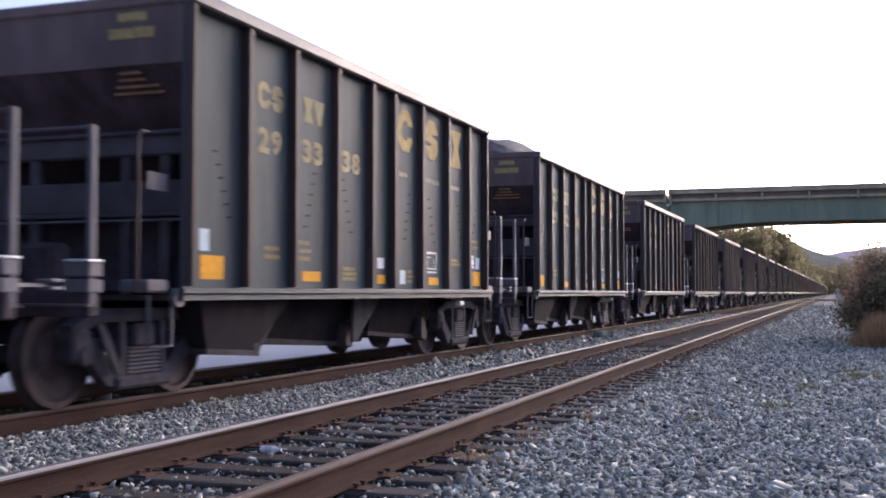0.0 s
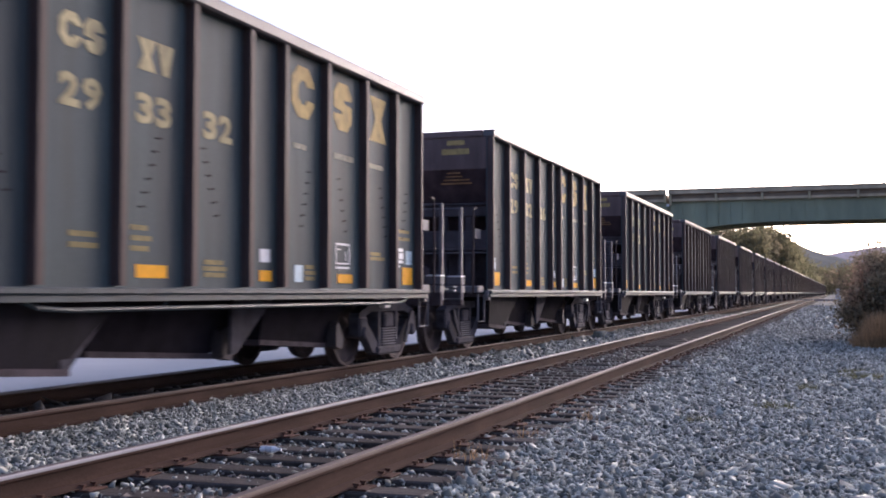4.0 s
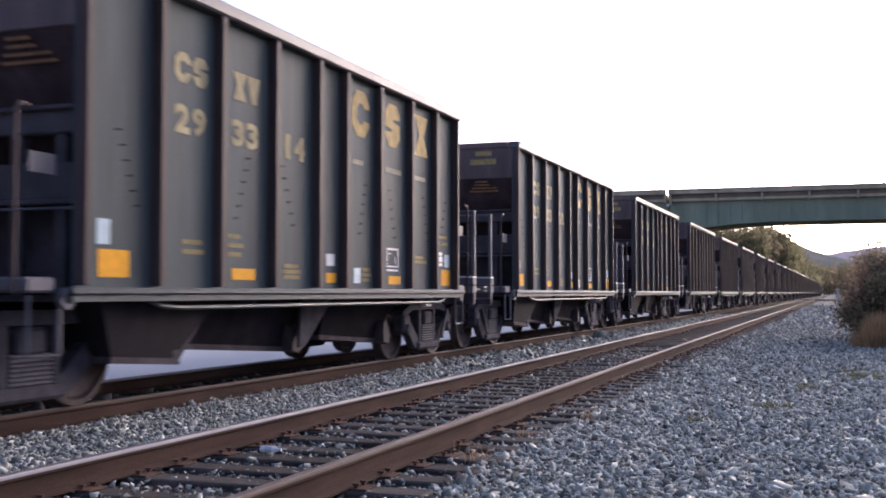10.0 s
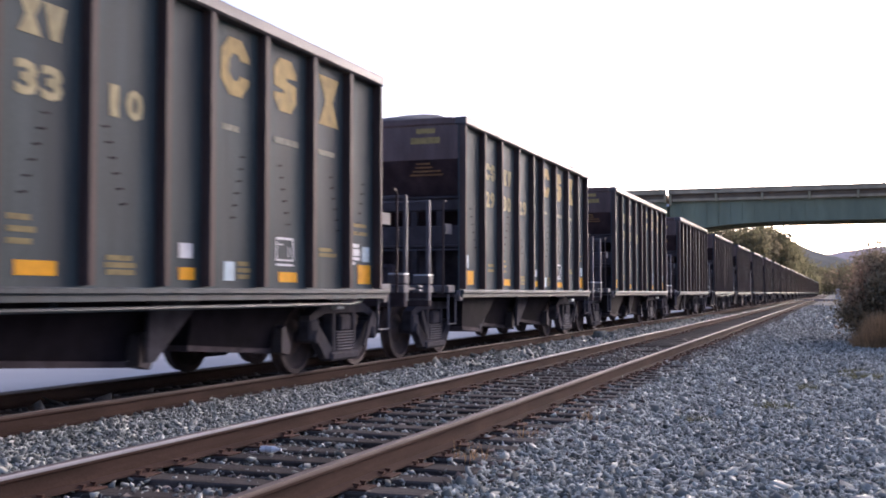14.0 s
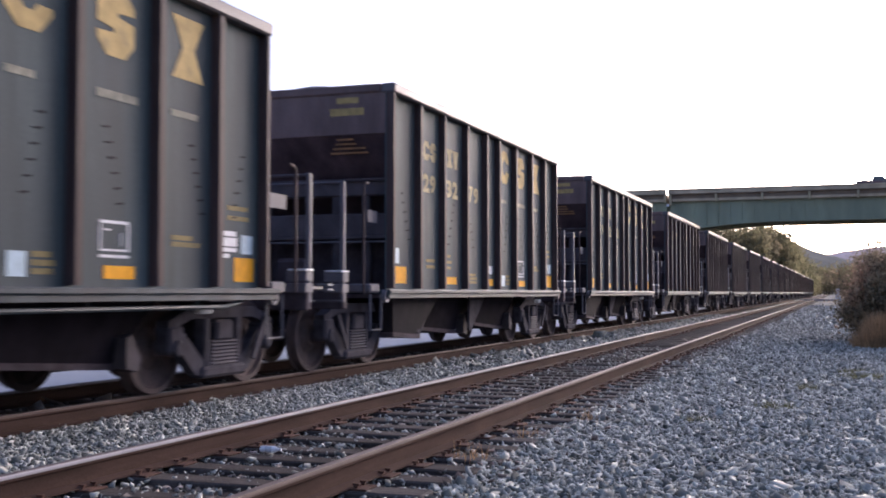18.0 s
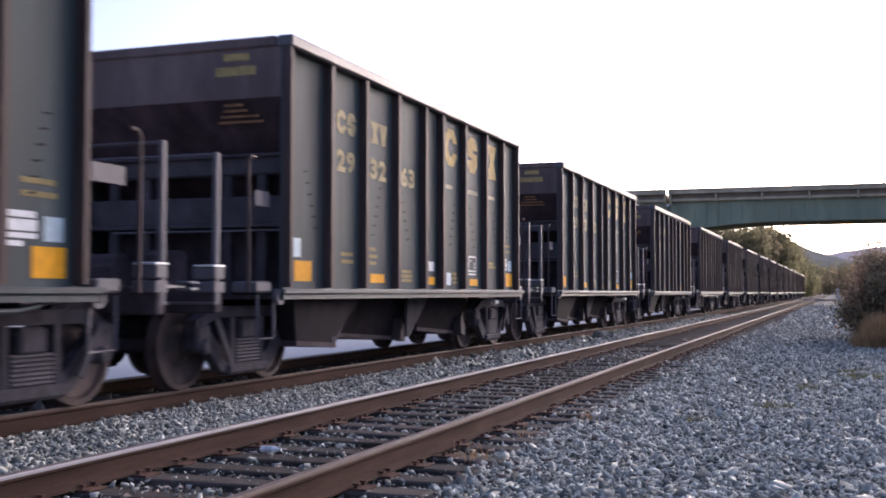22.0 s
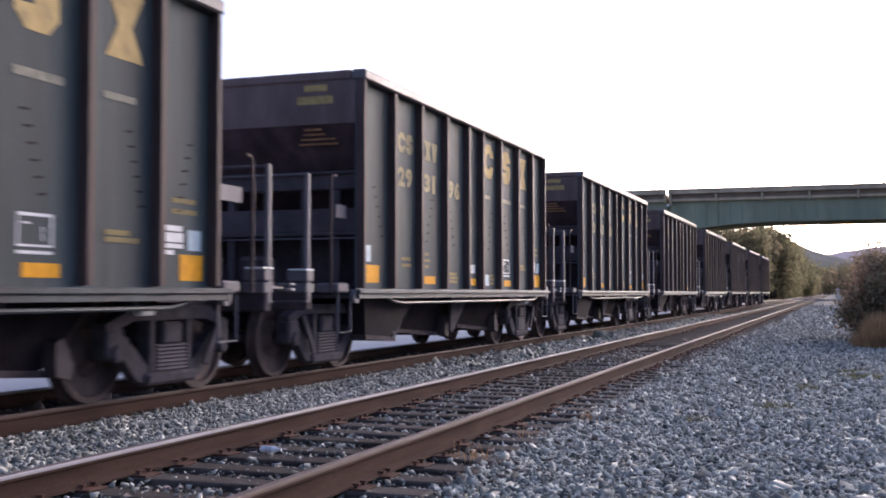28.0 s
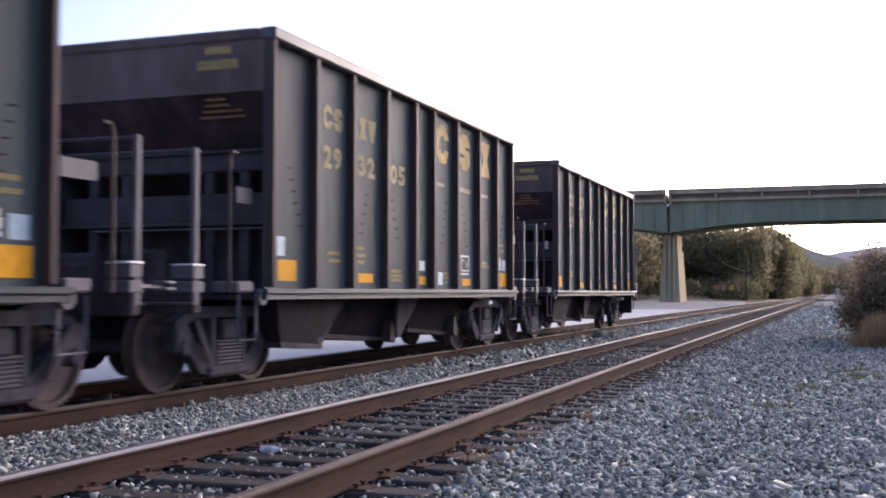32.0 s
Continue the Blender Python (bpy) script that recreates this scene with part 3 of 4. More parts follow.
def build_car():
    """One open-top coal hopper; local y runs along the train, z = 0 at the rail tops."""
    car = thing("coal_hopper_car", "dark grey ribbed steel coal hopper car rolling on rails", "railcar",
                group="coal train")
    b = BODY
    # side sheets, ribs, chords, sills
    rib = Shape()
    rib.prism([(1.49, 0.0), (1.587, 0.0), (1.595, 0.008), (1.595, 0.082), (1.587, 0.09), (1.49, 0.09)], "z", 1.06, 3.69)
    rib_mesh = rib.mesh("rib", M_RIB)
    for k in (1, -1):
        x0, x1 = (1.47, 1.49) if k > 0 else (-1.49, -1.47)
        part("side_sheet", Shape().box(x0, x1, -b, b, 1.04, 3.70), M_CAR, car)
        if k > 0:
            for s in RIBS:
                part("rib", rib_mesh, None, car, at=pose(0, s - b, 0))
        else:
            rest = Shape()
            for s in RIBS:
                rest.box(-1.60, -1.49, s - b, s - b + 0.07, 1.06, 3.69)
            for s in (-b, b - 0.07):
                rest.box(-1.60, -1.49, s, s + 0.07, 1.06, 3.69)
            tagged(part("off_side_ribbing", rest, M_RIB, car), kind="stuff")
        for s in (-b, b) if k > 0 else ():
            post = Shape().box(min(k * 1.49, k * 1.60), max(k * 1.49, k * 1.60), s if s < 0 else s - 0.07, s + 0.07 if s < 0 else s, 1.06, 3.69, 0.008)
            part("corner_post", post, M_RIB, car)
        chord = Shape().box(min(k * 1.42, k * 1.62), max(k * 1.42, k * 1.62), -b - 0.02, b + 0.02, 3.68, 3.815, 0.02)
        part("top_chord", chord, M_CHORD, car, "dusty brownish top rail")
        sill = Shape().box(min(k * 1.38, k * 1.63), max(k * 1.38, k * 1.63), -b - 0.18, b + 0.20, 0.985, 1.045, 0.012)
        sill.box(min(k * 1.52, k * 1.60), max(k * 1.52, k * 1.60), -b - 0.15, b + 0.15, 0.93, 0.99)
        part("side_sill", sill, M_SILL, car, "dusty pale side sill")
    # ends: upper sheet, slope sheet, cross beam, platform, posts and rails
    for e in (-1, 1):
        def yy(s):
            return e * (b - s)          # s metres inside the body's end

        def ybox(sh, xa, xb, s0, s1, za, zb, bevel=0.0):
            return sh.box(xa, xb, min(yy(s0), yy(s1)), max(yy(s0), yy(s1)), za, zb, bevel)

        part("end_sheet", ybox(Shape(), -1.48, 1.48, 0.0, 0.02, 3.14, 3.70), M_END, car)
        part("end_chord", ybox(Shape(), -1.42, 1.42, -0.03, 0.14, 3.69, 3.812, 0.02), M_END, car, "brown-black end rail")
        slope = [(yy(0.0), 3.16), (yy(2.05), 0.95), (yy(2.08), 0.99), (yy(0.02), 3.18)]
        part("slope_sheet", Shape().prism(slope if e < 0 else slope[::-1], "x", -1.475, 1.475), M_SLOPE, car, "dark sloping end floor sheet")
        upper = ybox(Shape(), -1.42, 1.42, 0.40, 0.55, 2.34, 2.56, 0.02)
        ybox(upper, -1.42, 1.42, 0.34, 0.58, 2.54, 2.58, 0.01)
        part("upper_cross_beam", upper, M_BEAM, car, "dusty grey upper cross beam")
        if e < 0:
            lower = ybox(Shape(), -1.42, 1.42, 0.42, 0.56, 1.78, 2.10, 0.02)
            ybox(lower, -1.42, 1.42, 0.36, 0.58, 1.74, 1.79, 0.01)
            part("lower_cross_beam", lower, M_BEAM, car)
            for x in (-1.0, -0.55, 0.55, 1.0):
                part("end_stanchion", ybox(Shape(), x - 0.06, x + 0.06, 0.43, 0.53, 0.98, 2.36, 0.012), M_BEAM, car)
            part("brake_rod", Shape().tube([(-0.9, yy(0.30), 1.70), (1.40, yy(0.30), 1.70)], 0.013, 5), M_POST, car, "pale steel rod")
        wall = ybox(Shape(), -1.42, 1.42, 0.85, 0.88, 1.0, 1.92)
        part("end_bulkhead", wall, M_UNDER, car)
        deck = ybox(Shape(), -1.45, 1.45, -0.20, 0.9, 0.93, 0.98)
        ybox(deck, -0.75, 0.75, -1.20, -0.2, 0.90, 0.96)
        part("end_deck", deck, M_UNDER, car)
        part("end_sill", ybox(Shape(), -1.45, 1.45, -1.27, -1.14, 0.80, 1.06, 0.015), M_UNDER, car)
        for x in (-1, 1) if e < 0 else (1,):
            xa, xb = sorted((x * 1.20, x * 1.46))
            step = ybox(Shape(), xa, xb, -1.30, -1.10, 1.00, 1.11, 0.01)
            ybox(step, xa, xb, -1.29, -1.11, 1.13, 1.25, 0.01)
            platform = part("platform_box", step, M_POST, car, "scuffed grey platform box")
            part("worn_edge", ybox(Shape(), x * 1.34 - 0.12, x * 1.34 + 0.12, -1.305, -1.10, 1.252, 1.275, 0.006), M_WORN, platform, "worn metal edge, coloured bright as a glint")
            part("corner_upright", ybox(Shape(), x * 1.43 - 0.026, x * 1.43 + 0.026, -1.27, -1.19, 0.88, 2.38, 0.012), M_POST, car, "grey steel upright")
            part("uncoupling_rod", Shape().tube([(x * 1.46, yy(-1.3), 0.90), (x * 0.75, yy(-1.36), 0.90), (x * 0.3, yy(-1.45), 0.86)], 0.014, 5), M_CHORD, car)
            if x < 0:
                continue
            g = -0.88 if e > 0 else -0.62
            grab = Shape().tube([(x * 1.44, yy(g), 1.0), (x * 1.44, yy(g), 2.36), (x * 1.44, yy(g + 0.05), 2.42), (x * 1.44, yy(g + 0.14), 2.42)], 0.02, 6)
            part("grab_iron", grab, M_RIB, car)
            part("sill_casting", ybox(Shape(), min(x * 1.2, x * 1.5), max(x * 1.2, x * 1.5), -0.55, -0.22, 1.0, 1.12, 0.02), M_POST, car)
            part("jacking_eye", Shape().lathe([(-0.03, 0.045), (0.03, 0.045), (0.03, 0.085), (-0.03, 0.085)], "x", 14, (x * 1.55, yy(-0.16), 0.955)), M_POST, car, "bare metal eye")
            part("sill_step", Shape().tube([(x * 1.48, yy(-0.5), 0.98), (x * 1.48, yy(-0.5), 0.52), (x * 1.48, yy(-0.15), 0.52), (x * 1.48, yy(-0.15), 0.98)], 0.018, 5), M_POST, car)
        part("tag_plate", ybox(Shape(), 1.40, 1.42, *((-0.70, -0.24) if e > 0 else (-0.44, -0.14)), 1.92, 2.08), M_POST, car, "pale grey tag plate")
        part("handrail", Shape().tube([(-1.43, yy(-1.23), 2.36), (1.43, yy(-1.23), 2.36)], 0.016, 6), M_POST, car)
        cp = Shape().box(-0.11, 0.11, min(yy(-1.25), yy(-1.58)), max(yy(-1.25), yy(-1.58)), 0.80, 0.98, 0.03)
        cp.box(-0.15, 0.13, min(yy(-1.52), yy(-1.69)), max(yy(-1.52), yy(-1.69)), 0.76, 1.02, 0.05)
        part("coupler", cp, M_TRUCK, car)
        part("air_hose", Shape().tube([(0.25, yy(-1.3), 0.85), (0.26, yy(-1.42), 0.68), (0.2, yy(-1.55), 0.5), (0.1, yy(-1.66), 0.46)], 0.022, 6), M_DARK, car)
    part("cut_lever_handle", Shape().box(1.34, 1.50, b + 1.60, b + 1.74, 1.02, 1.05, 0.008).box(1.34, 1.50, b + 1.60, b + 1.74, 1.08, 1.11, 0.008).box(
        1.38, 1.42, b + 1.2, b + 1.62, 1.045, 1.075), M_STEEL, car, "bright worn cut lever handle")
    part("brake_wheel", Shape().lathe([(-0.015, 0.25), (0.015, 0.25), (0.015, 0.28), (-0.015, 0.28)], "y", 18, (-0.7, -b - 1.32, 2.0)), M_RIB, car)
    part("brake_reservoir", Shape().tube([(-0.95, -b - 0.75, 1.22), (0.0, -b - 0.75, 1.22)], 0.20, 12), M_UNDER, car)
    part("brake_valve", Shape().box(0.2, 0.6, -b - 0.7, -b - 0.4, 1.0, 1.45, 0.05), M_UNDER, car)
    part("center_sill", Shape().box(-0.2, 0.2, -b - 1.3, b + 1.3, 0.72, 0.98), M_UNDER, car)
    # worn fittings along the sill
    bracket = Shape().box(1.38, 1.46, 7.98 - b, 8.18 - b, 0.80, 0.87, 0.012)
    part("sill_bracket", bracket, M_WORN, car, "bright worn steel bracket")
    # hopper bays
    for top0, top1, bot0, bot1, wide, low0, low1 in ((0.45, 2.45, 0.80, 1.72, 1.40, 0.39, 0.32), (2.55, 5.55, 2.60, 4.62, 0.98, 0.42, 0.29), (5.63, 8.05, 5.70, 7.42, 0.98, 0.40, 0.28)):
        v = []
        for z0, z1, s0, s1, hw in ((1.02, 1.02, top0, top1, wide), (low0 + 0.05, low1 + 0.05, bot0, bot1, wide - 0.14)):
            v += [(-hw, s0 - b, z0), (hw, s0 - b, z0), (hw, s1 - b, z1), (-hw, s1 - b, z1)]
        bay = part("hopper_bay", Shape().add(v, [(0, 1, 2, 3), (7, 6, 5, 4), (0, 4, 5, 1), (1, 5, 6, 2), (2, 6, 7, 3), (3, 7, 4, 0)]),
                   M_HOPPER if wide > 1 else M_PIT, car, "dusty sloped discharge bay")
        part("gate", Shape().prism([(bot0 - b - 0.03, low0), (bot1 - b + 0.10, low1), (bot1 - b + 0.10, low1 + 0.06), (bot0 - b - 0.03, low0 + 0.06)], "x", -wide + 0.2, wide - 0.12), M_UNDER, bay)
        if bot0 > 2:
            latch = [(bot1 - b + 0.02, low1 + 0.02), (bot1 - b + 0.20, low1 - 0.02), (bot1 - b + 0.26, low1 + 0.10), (bot1 - b + 0.10, low1 + 0.34), (bot1 - b + 0.02, low1 + 0.30)]
            part("door_latch", Shape().prism(latch, "x", 0.86, 1.0), M_BEAM, bay, "scuffed door latch")
        if bot0 > 5:
            continue            # no end plate where the truck stands close
        lip = [(bot1 - b + 0.02, 1.0), (bot1 - b - 0.02, low1 + 0.06), (bot1 - b + 0.10, low1 + 0.06), (top1 - b + 0.06, 1.0)]
        part("flange", Shape().prism(lip, "x", wide - 0.16 if wide > 1 else 1.08, wide - 0.12 if wide > 1 else 1.12), M_TRUCK, bay, "dusty sloping bay end plate")
    # trucks
    frame_mesh = side_frame_shape().mesh("side_frame", M_TRUCK)
    spring_mesh = spring_shape().mesh("spring_nest", M_POST)
    cap_mesh = Shape().lathe([(0.0, 0.0), (0.0, 0.085), (0.04, 0.085), (0.06, 0.06), (0.06, 0.0)], "x", 14).mesh("bearing_cap", M_TRUCK)
    shoe_mesh = Shape().box(-0.05, 0.05, -0.03, 0.03, -0.17, 0.17, 0.02).mesh("brake_shoe", M_POST)
    for t in (-TRUCK_AT, TRUCK_AT):
        bolster = Shape().box(-1.1, 1.1, -0.17, 0.17, 0.50, 0.72, 0.03)
        truck = part("truck_bolster", bolster, M_TRUCK, car, at=pose(0, t, 0))
        for x in (-1.0, 1.0):
            part("side_frame", frame_mesh, None, truck, at=pose(x, 0, 0))
            if x > 0:
                part("spring_nest", spring_mesh, None, truck, at=pose(x, 0, 0))
                for a in (-AXLE, AXLE):
                    part("bearing_cap", cap_mesh, None, truck, at=pose(x + 0.07, a, 0.457))
        for a in (-AXLE, AXLE):
            k = -1 if a < 0 else 1
            part("brake_shoe", shoe_mesh, None, truck, at=pose(0.76, a - k * 0.52, 0.43, k * 28))
    lever_mesh = Shape().prism([(-0.30, 0.72), (-0.22, 0.74), (0.06, 0.30), (-0.03, 0.27)], "x", 1.10, 1.13).mesh("brake_lever", M_TRUCK)
    for t in (-TRUCK_AT, TRUCK_AT):
        k = 1 if t < 0 else -1
        part("brake_lever", lever_mesh, None, car, "grey brake lever on the truck", at=pose(0, t - 0.45, 0) if k > 0 else pose(0, t + 0.55, 0) @ Matrix.Diagonal((1, -1, 1, 1)))
    wheel_mesh = wheel_shape().mesh("wheel", M_WHEEL, smooth=True)
    axle_mesh = Shape().tube([(-1.08, 0, 0), (1.08, 0, 0)], 0.08, 12).mesh("wheelset", M_UNDER, smooth=True)
    for t in (-TRUCK_AT, TRUCK_AT):
        for a in (-AXLE, AXLE):
            axle = part("wheelset", axle_mesh, None, car, at=pose(0, t + a, 0.457))
            for x, turn in ((0.765, 0), (-0.765, 180)):
                part("wheel", wheel_mesh, None, axle, "rust-brown steel wheel", at=pose(x, 0, 0, 0, 0, turn))
    # painted marks on the near side
    painted("reflective_patch", car, 0.34, 0.76, 1.13, 1.36, M_YELLOW, "yellow reflective square")
    painted("pale_tag", car, 0.32, 0.49, 1.40, 1.61, M_BLUEWHITE, "pale blue paper tag")
    painted("reflective_patch", car, 2.44, 2.90, 1.13, 1.245, M_YELLOW, "yellow reflective strip")
    painted("reflective_patch", car, 4.58, 4.84, 1.12, 1.235, M_YELLOW, "yellow reflective strip")
    painted("stencil_panel", car, 4.58, 4.80, 1.32, 1.46, M_WHITE, "white stencilled panel")
    painted("stencil_panel", car, 5.36, 5.56, 1.12, 1.31, M_BLUEWHITE, "pale stencilled panel")
    painted("reflective_patch", car, 6.48, 6.90, 1.115, 1.225, M_YELLOW, "yellow reflective strip")
    frame_mark = Shape()
    for s0, s1, z0, z1 in ((6.42, 6.82, 1.29, 1.315), (6.42, 6.82, 1.345, 1.362), (6.42, 6.82, 1.575, 1.60), (6.42, 6.438, 1.362, 1.575), (6.795, 6.82, 1.362, 1.575), (6.70, 6.712, 1.39, 1.50), (6.48, 6.56, 1.515, 1.53)):
        frame_mark.prism([(s0 - MARK, z0), (s1 - MARK, z0), (s1 - MARK, z1), (s0 - MARK, z1)], "x", 1.492, 1.496)
    part("stencil_frame", frame_mark, M_WHITE, car, "white stencilled rectangle outline")
    painted("reflective_patch", car, 8.55, 8.93, 1.11, 1.35, M_YELLOW, "yellow reflective square")
    for s0, s1, z0, z1 in ((8.28, 8.45, 1.345, 1.385), (8.27, 8.60, 1.405, 1.445), (8.27, 8.60, 1.46, 1.545), (8.29, 8.58, 1.56, 1.61)):
        painted("stencil_panel", car, s0, s1, z0, z1, M_WHITE, "white stencilled rows")
    painted("pale_tag", car, 8.68, 8.90, 1.39, 1.58, M_BLUEWHITE, "pale blue paper tag")
    for rows in (((1.56, 1.92, 1.36), (1.56, 1.90, 1.45)), ((2.36, 2.62, 1.36), (2.36, 2.66, 1.45), (2.36, 2.6, 1.54)),
                 ((3.52, 3.9, 1.15), (3.5, 3.92, 1.21), (3.52, 3.86, 1.27)), ((8.42, 8.82, 1.72), (8.42, 8.80, 1.82)),
                 ((7.45, 7.92, 1.42), (7.45, 7.8, 1.48)), ((5.62, 5.86, 1.14), (5.62, 5.88, 1.205), (5.62, 5.84, 1.27))):
        sh = Shape()
        for s0, s1, z in rows:
            sh.prism([(s0 - MARK, z), (s1 - MARK, z), (s1 - MARK, z + 0.045), (s0 - MARK, z + 0.045)], "x", 1.492, 1.496)
        part("stencil_block", sh, M_DIM, car, "faded ochre stencilled block")
    painted("stencil_line", car, 5.32, 5.62, 2.61, 2.67, M_PALE, "faded cream stencil line")
    painted("stencil_line", car, 6.36, 6.92, 2.61, 2.68, M_PALE, "faded cream stencil line")
    painted("stencil_line", car, 7.42, 7.86, 2.61, 2.67, M_PALE, "faded cream stencil line")
    emblem(car)
    # short dark scuffs in slanting lines
    for s, d in ((0.55, 0.055), (2.72, -0.05), (3.45, 0.05), (5.66, -0.035), (6.45, 0.04), (7.72, 0.04), (8.66, -0.035)):
        sh = Shape()
        for i in range(6):
            p, z = s + d * i - MARK, 2.36 - i * 0.125
            sh.prism([(p, z), (p + 0.085, z + 0.01), (p + 0.085, z + 0.028), (p, z + 0.014)], "x", 1.491, 1.499)
        tagged(part("scuff_streak", sh, M_DARK, car), kind="stuff")
    # marks on the end sheet and slope sheet at the trailing side of the gap
    for z0, z1, x0, x1 in ((3.565, 3.645, 0.76, 1.08), (3.40, 3.50, 0.66, 1.16)):
        part("end_stencil", Shape().box(x0, x1, -b - 0.006, -b - 0.001, z0, z1), M_DIM2, car, "ochre stencilled block")
    sh = Shape()
    for i, (x0, x1) in enumerate(((0.74, 0.98), (0.70, 1.0), (0.64, 1.12), (0.58, 1.14))):
        z = 3.08 - i * 0.055
        y = -b + (3.16 - z) * 2.05 / 2.21
        sh.box(x0, x1, y - 0.03, y - 0.022, z - 0.012, z + 0.016)
    tagged(part("slope_stencil", sh, M_DIM3, car, "dull rust-red stencilled block"), "dull rust-red stencilled block", kind="stuff")
    return car


def build_train():
    first = build_car()
    loop = Shape().tube([(1.5, 0.9 - BODY, 0.96), (1.52, 1.15 - BODY, 0.885), (1.52, 1.5 - BODY, 0.865), (1.52, 8.3 - BODY, 0.865), (1.52, 8.55 - BODY, 0.90), (1.5, 8.7 - BODY, 0.96)], 0.022, 6)
    for s in (2.8, 4.5, 6.2, 7.8):
        loop.tube([(1.52, s - BODY, 0.87), (1.52, s - BODY, 0.95)], 0.012, 5)
    loop_mesh = loop.mesh("grab_rail", M_SILL)
    ladder = []
    for x in (0.15, 0.62):
        ladder.append(Shape().tube([(x, -BODY - 1.22, 1.0), (x, -BODY - 0.95, 2.4), (x, -BODY - 0.06, 3.72)], 0.024, 6).mesh("ladder_stile", M_END))
    glyphs = {}
    cars = [first] + [copy_thing(first, pose(0, 0, 0)) for _ in range(CAR_COUNT - 1)]
    rng = random.Random(5)
    nprng = np.random.default_rng(11)
    loads = []
    for i, car in enumerate(cars):
        n = i + CAR_FIRST
        number = NUMBERS.get(n) or "29%02d%02d" % (rng.choice((31, 32, 33)), rng.randint(1, 99))
        for j, text in enumerate(number):
            s = (1.44, 2.44, 3.50)[j // 2] + (j % 2) * 0.285 + (0.06 if text == "1" else 0.0)
            if text not in glyphs:
                glyphs[text] = digit_mesh(text)
            part("digit", glyphs[text], None, car, "faded cream stencilled digit", at=pose(0, s - MARK - 0.02, 2.47))
        if n in LOOPED:
            part("grab_rail", loop_mesh, None, car, "pale round bar under the sill")
        if n in LADDERS:
            for me in ladder:
                part("ladder_stile", me, None, car)
        # coal heap: a long mound with an uneven crest
        rise = HEAPS.get(n, rng.choice((-0.12, -0.08, -0.02, 0.02)))
        nx, ny = 9, 26
        sh = Shape()
        off = rng.uniform(0, 50)
        for a in range(ny):
            for c in range(nx):
                u, w = 2 * c / (nx - 1) - 1, 2 * a / (ny - 1) - 1
                lump = 0.5 + 0.5 * noise.noise((w * 3.2 + off, u * 0.8, 0.3))
                h = 3.62 + max(0.0, (1 - u * u) ** 1.2) * (1 - w ** 6) * (0.14 + 1.5 * rise) * (0.75 + 0.5 * lump) + 0.03 * noise.noise((u * 9 + off, w * 30, 2.0))
                sh.v.append((u * 1.42, w * (BODY - 0.03), h))
        sh.f = [(a * nx + c, a * nx + c + 1, (a + 1) * nx + c + 1, (a + 1) * nx + c) for a in range(ny - 1) for c in range(nx - 1)]
        heap = solid("coal_load", sh, M_COAL, "lump coal heaped in the open car, greyed for veiling glare", "coal", "coal train")
        loads.append(heap)
    # the last car carries a train-end marker and a dark hanging step at its rear
    last = cars[LAST_CAR - CAR_FIRST]
    part("rear_step_panel", Shape().box(1.16, 1.50, BODY + 0.10, BODY + 0.16, 0.42, 1.0, 0.01), M_DARK, last, "dark hanging step panel")
    part("rear_ladder_panel", Shape().box(1.30, 1.50, BODY + 0.04, BODY + 0.10, 1.06, 2.36, 0.01), M_UNDER, last)
    marker = part("train_end_marker", Shape().box(-0.15, 0.15, BODY + 1.60, BODY + 1.74, 1.0, 1.5, 0.03), M_DARK, last)
    part("lamp", Shape().lathe([(-0.02, 0.0), (-0.02, 0.06), (0.02, 0.06), (0.02, 0.0)], "y", 12, (0, BODY + 1.75, 1.42)), M_STEEL, marker)
    return cars, loads


CAR_FIRST, CAR_COUNT = -1, 45
LAST_CAR = 43
NUMBERS = {29: "293263", 25: "293268", 0: "293338", 1: "293234", 2: "293042", 3: "293296", 4: "293331", 7: "293231", 8: "293137", 9: "293256", 10: "293207", 11: "293295",
           12: "293291", 13: "293314", 14: "293348", 15: "293360", 16: "293278", 17: "293346", 18: "293310", 19: "293029", 22: "293293",
           23: "293252", 24: "293279", 26: "293206", 28: "293221", 30: "293353", 31: "293259", 32: "293199", 33: "293283", 36: "293193",
           37: "293196", 38: "293340", 39: "293306", 40: "293227", 41: "293256", 42: "293205"}
HEAPS = {1: 0.44, 2: 0.2, 4: 0.26, 9: 0.34, 10: 0.42, 17: 0.26, 19: 0.34, 24: 0.26, 31: 0.24}
LOOPED = {13, 14, 10, 18, 32, 36, 40, 5, 11, 12, 17, 22, 23, 28, 33, 38, 37, 3}
LADDERS = {4, 10, 12, 23, 33}

# ---------------------------------------------------------------- train timetable
TRAIN_TURN = -0.3125                     # the far track's heading, degrees
TRAIN_X = -7.175                         # its centre line beside the camera
TRAVEL = ((0.0, 0.0), (6.0, 97.81), (9.0, 146.70), (13.0, 211.83), (14.0, 228.15), (19.0, 309.52), (23.0, 374.52), (28.0, 455.67), (30.0, 488.1), (30.7, 498.94), (31.0, 503.82), (32.0, 520.11))
FIRST_CORNER = 8.71                      # along the track, near corner of car 0 at the start


def travelled(t):
    for (ta, a), (tb, b) in zip(TRAVEL, TRAVEL[1:]):
        if t <= tb:
            return a + (b - a) * (t - ta) / (tb - ta)
    return TRAVEL[-1][1]


def track_pose(s, z=0.0):
    """A pose on the far track, s metres along it."""
    turn = radians(-TRAIN_TURN)
    way, side = Vector((math.sin(turn), math.cos(turn), 0)), Vector((math.cos(turn), -math.sin(turn), 0))
    p = way * s + side * TRAIN_X
    return pose(p.x, p.y, z, 0, 0, TRAIN_TURN)


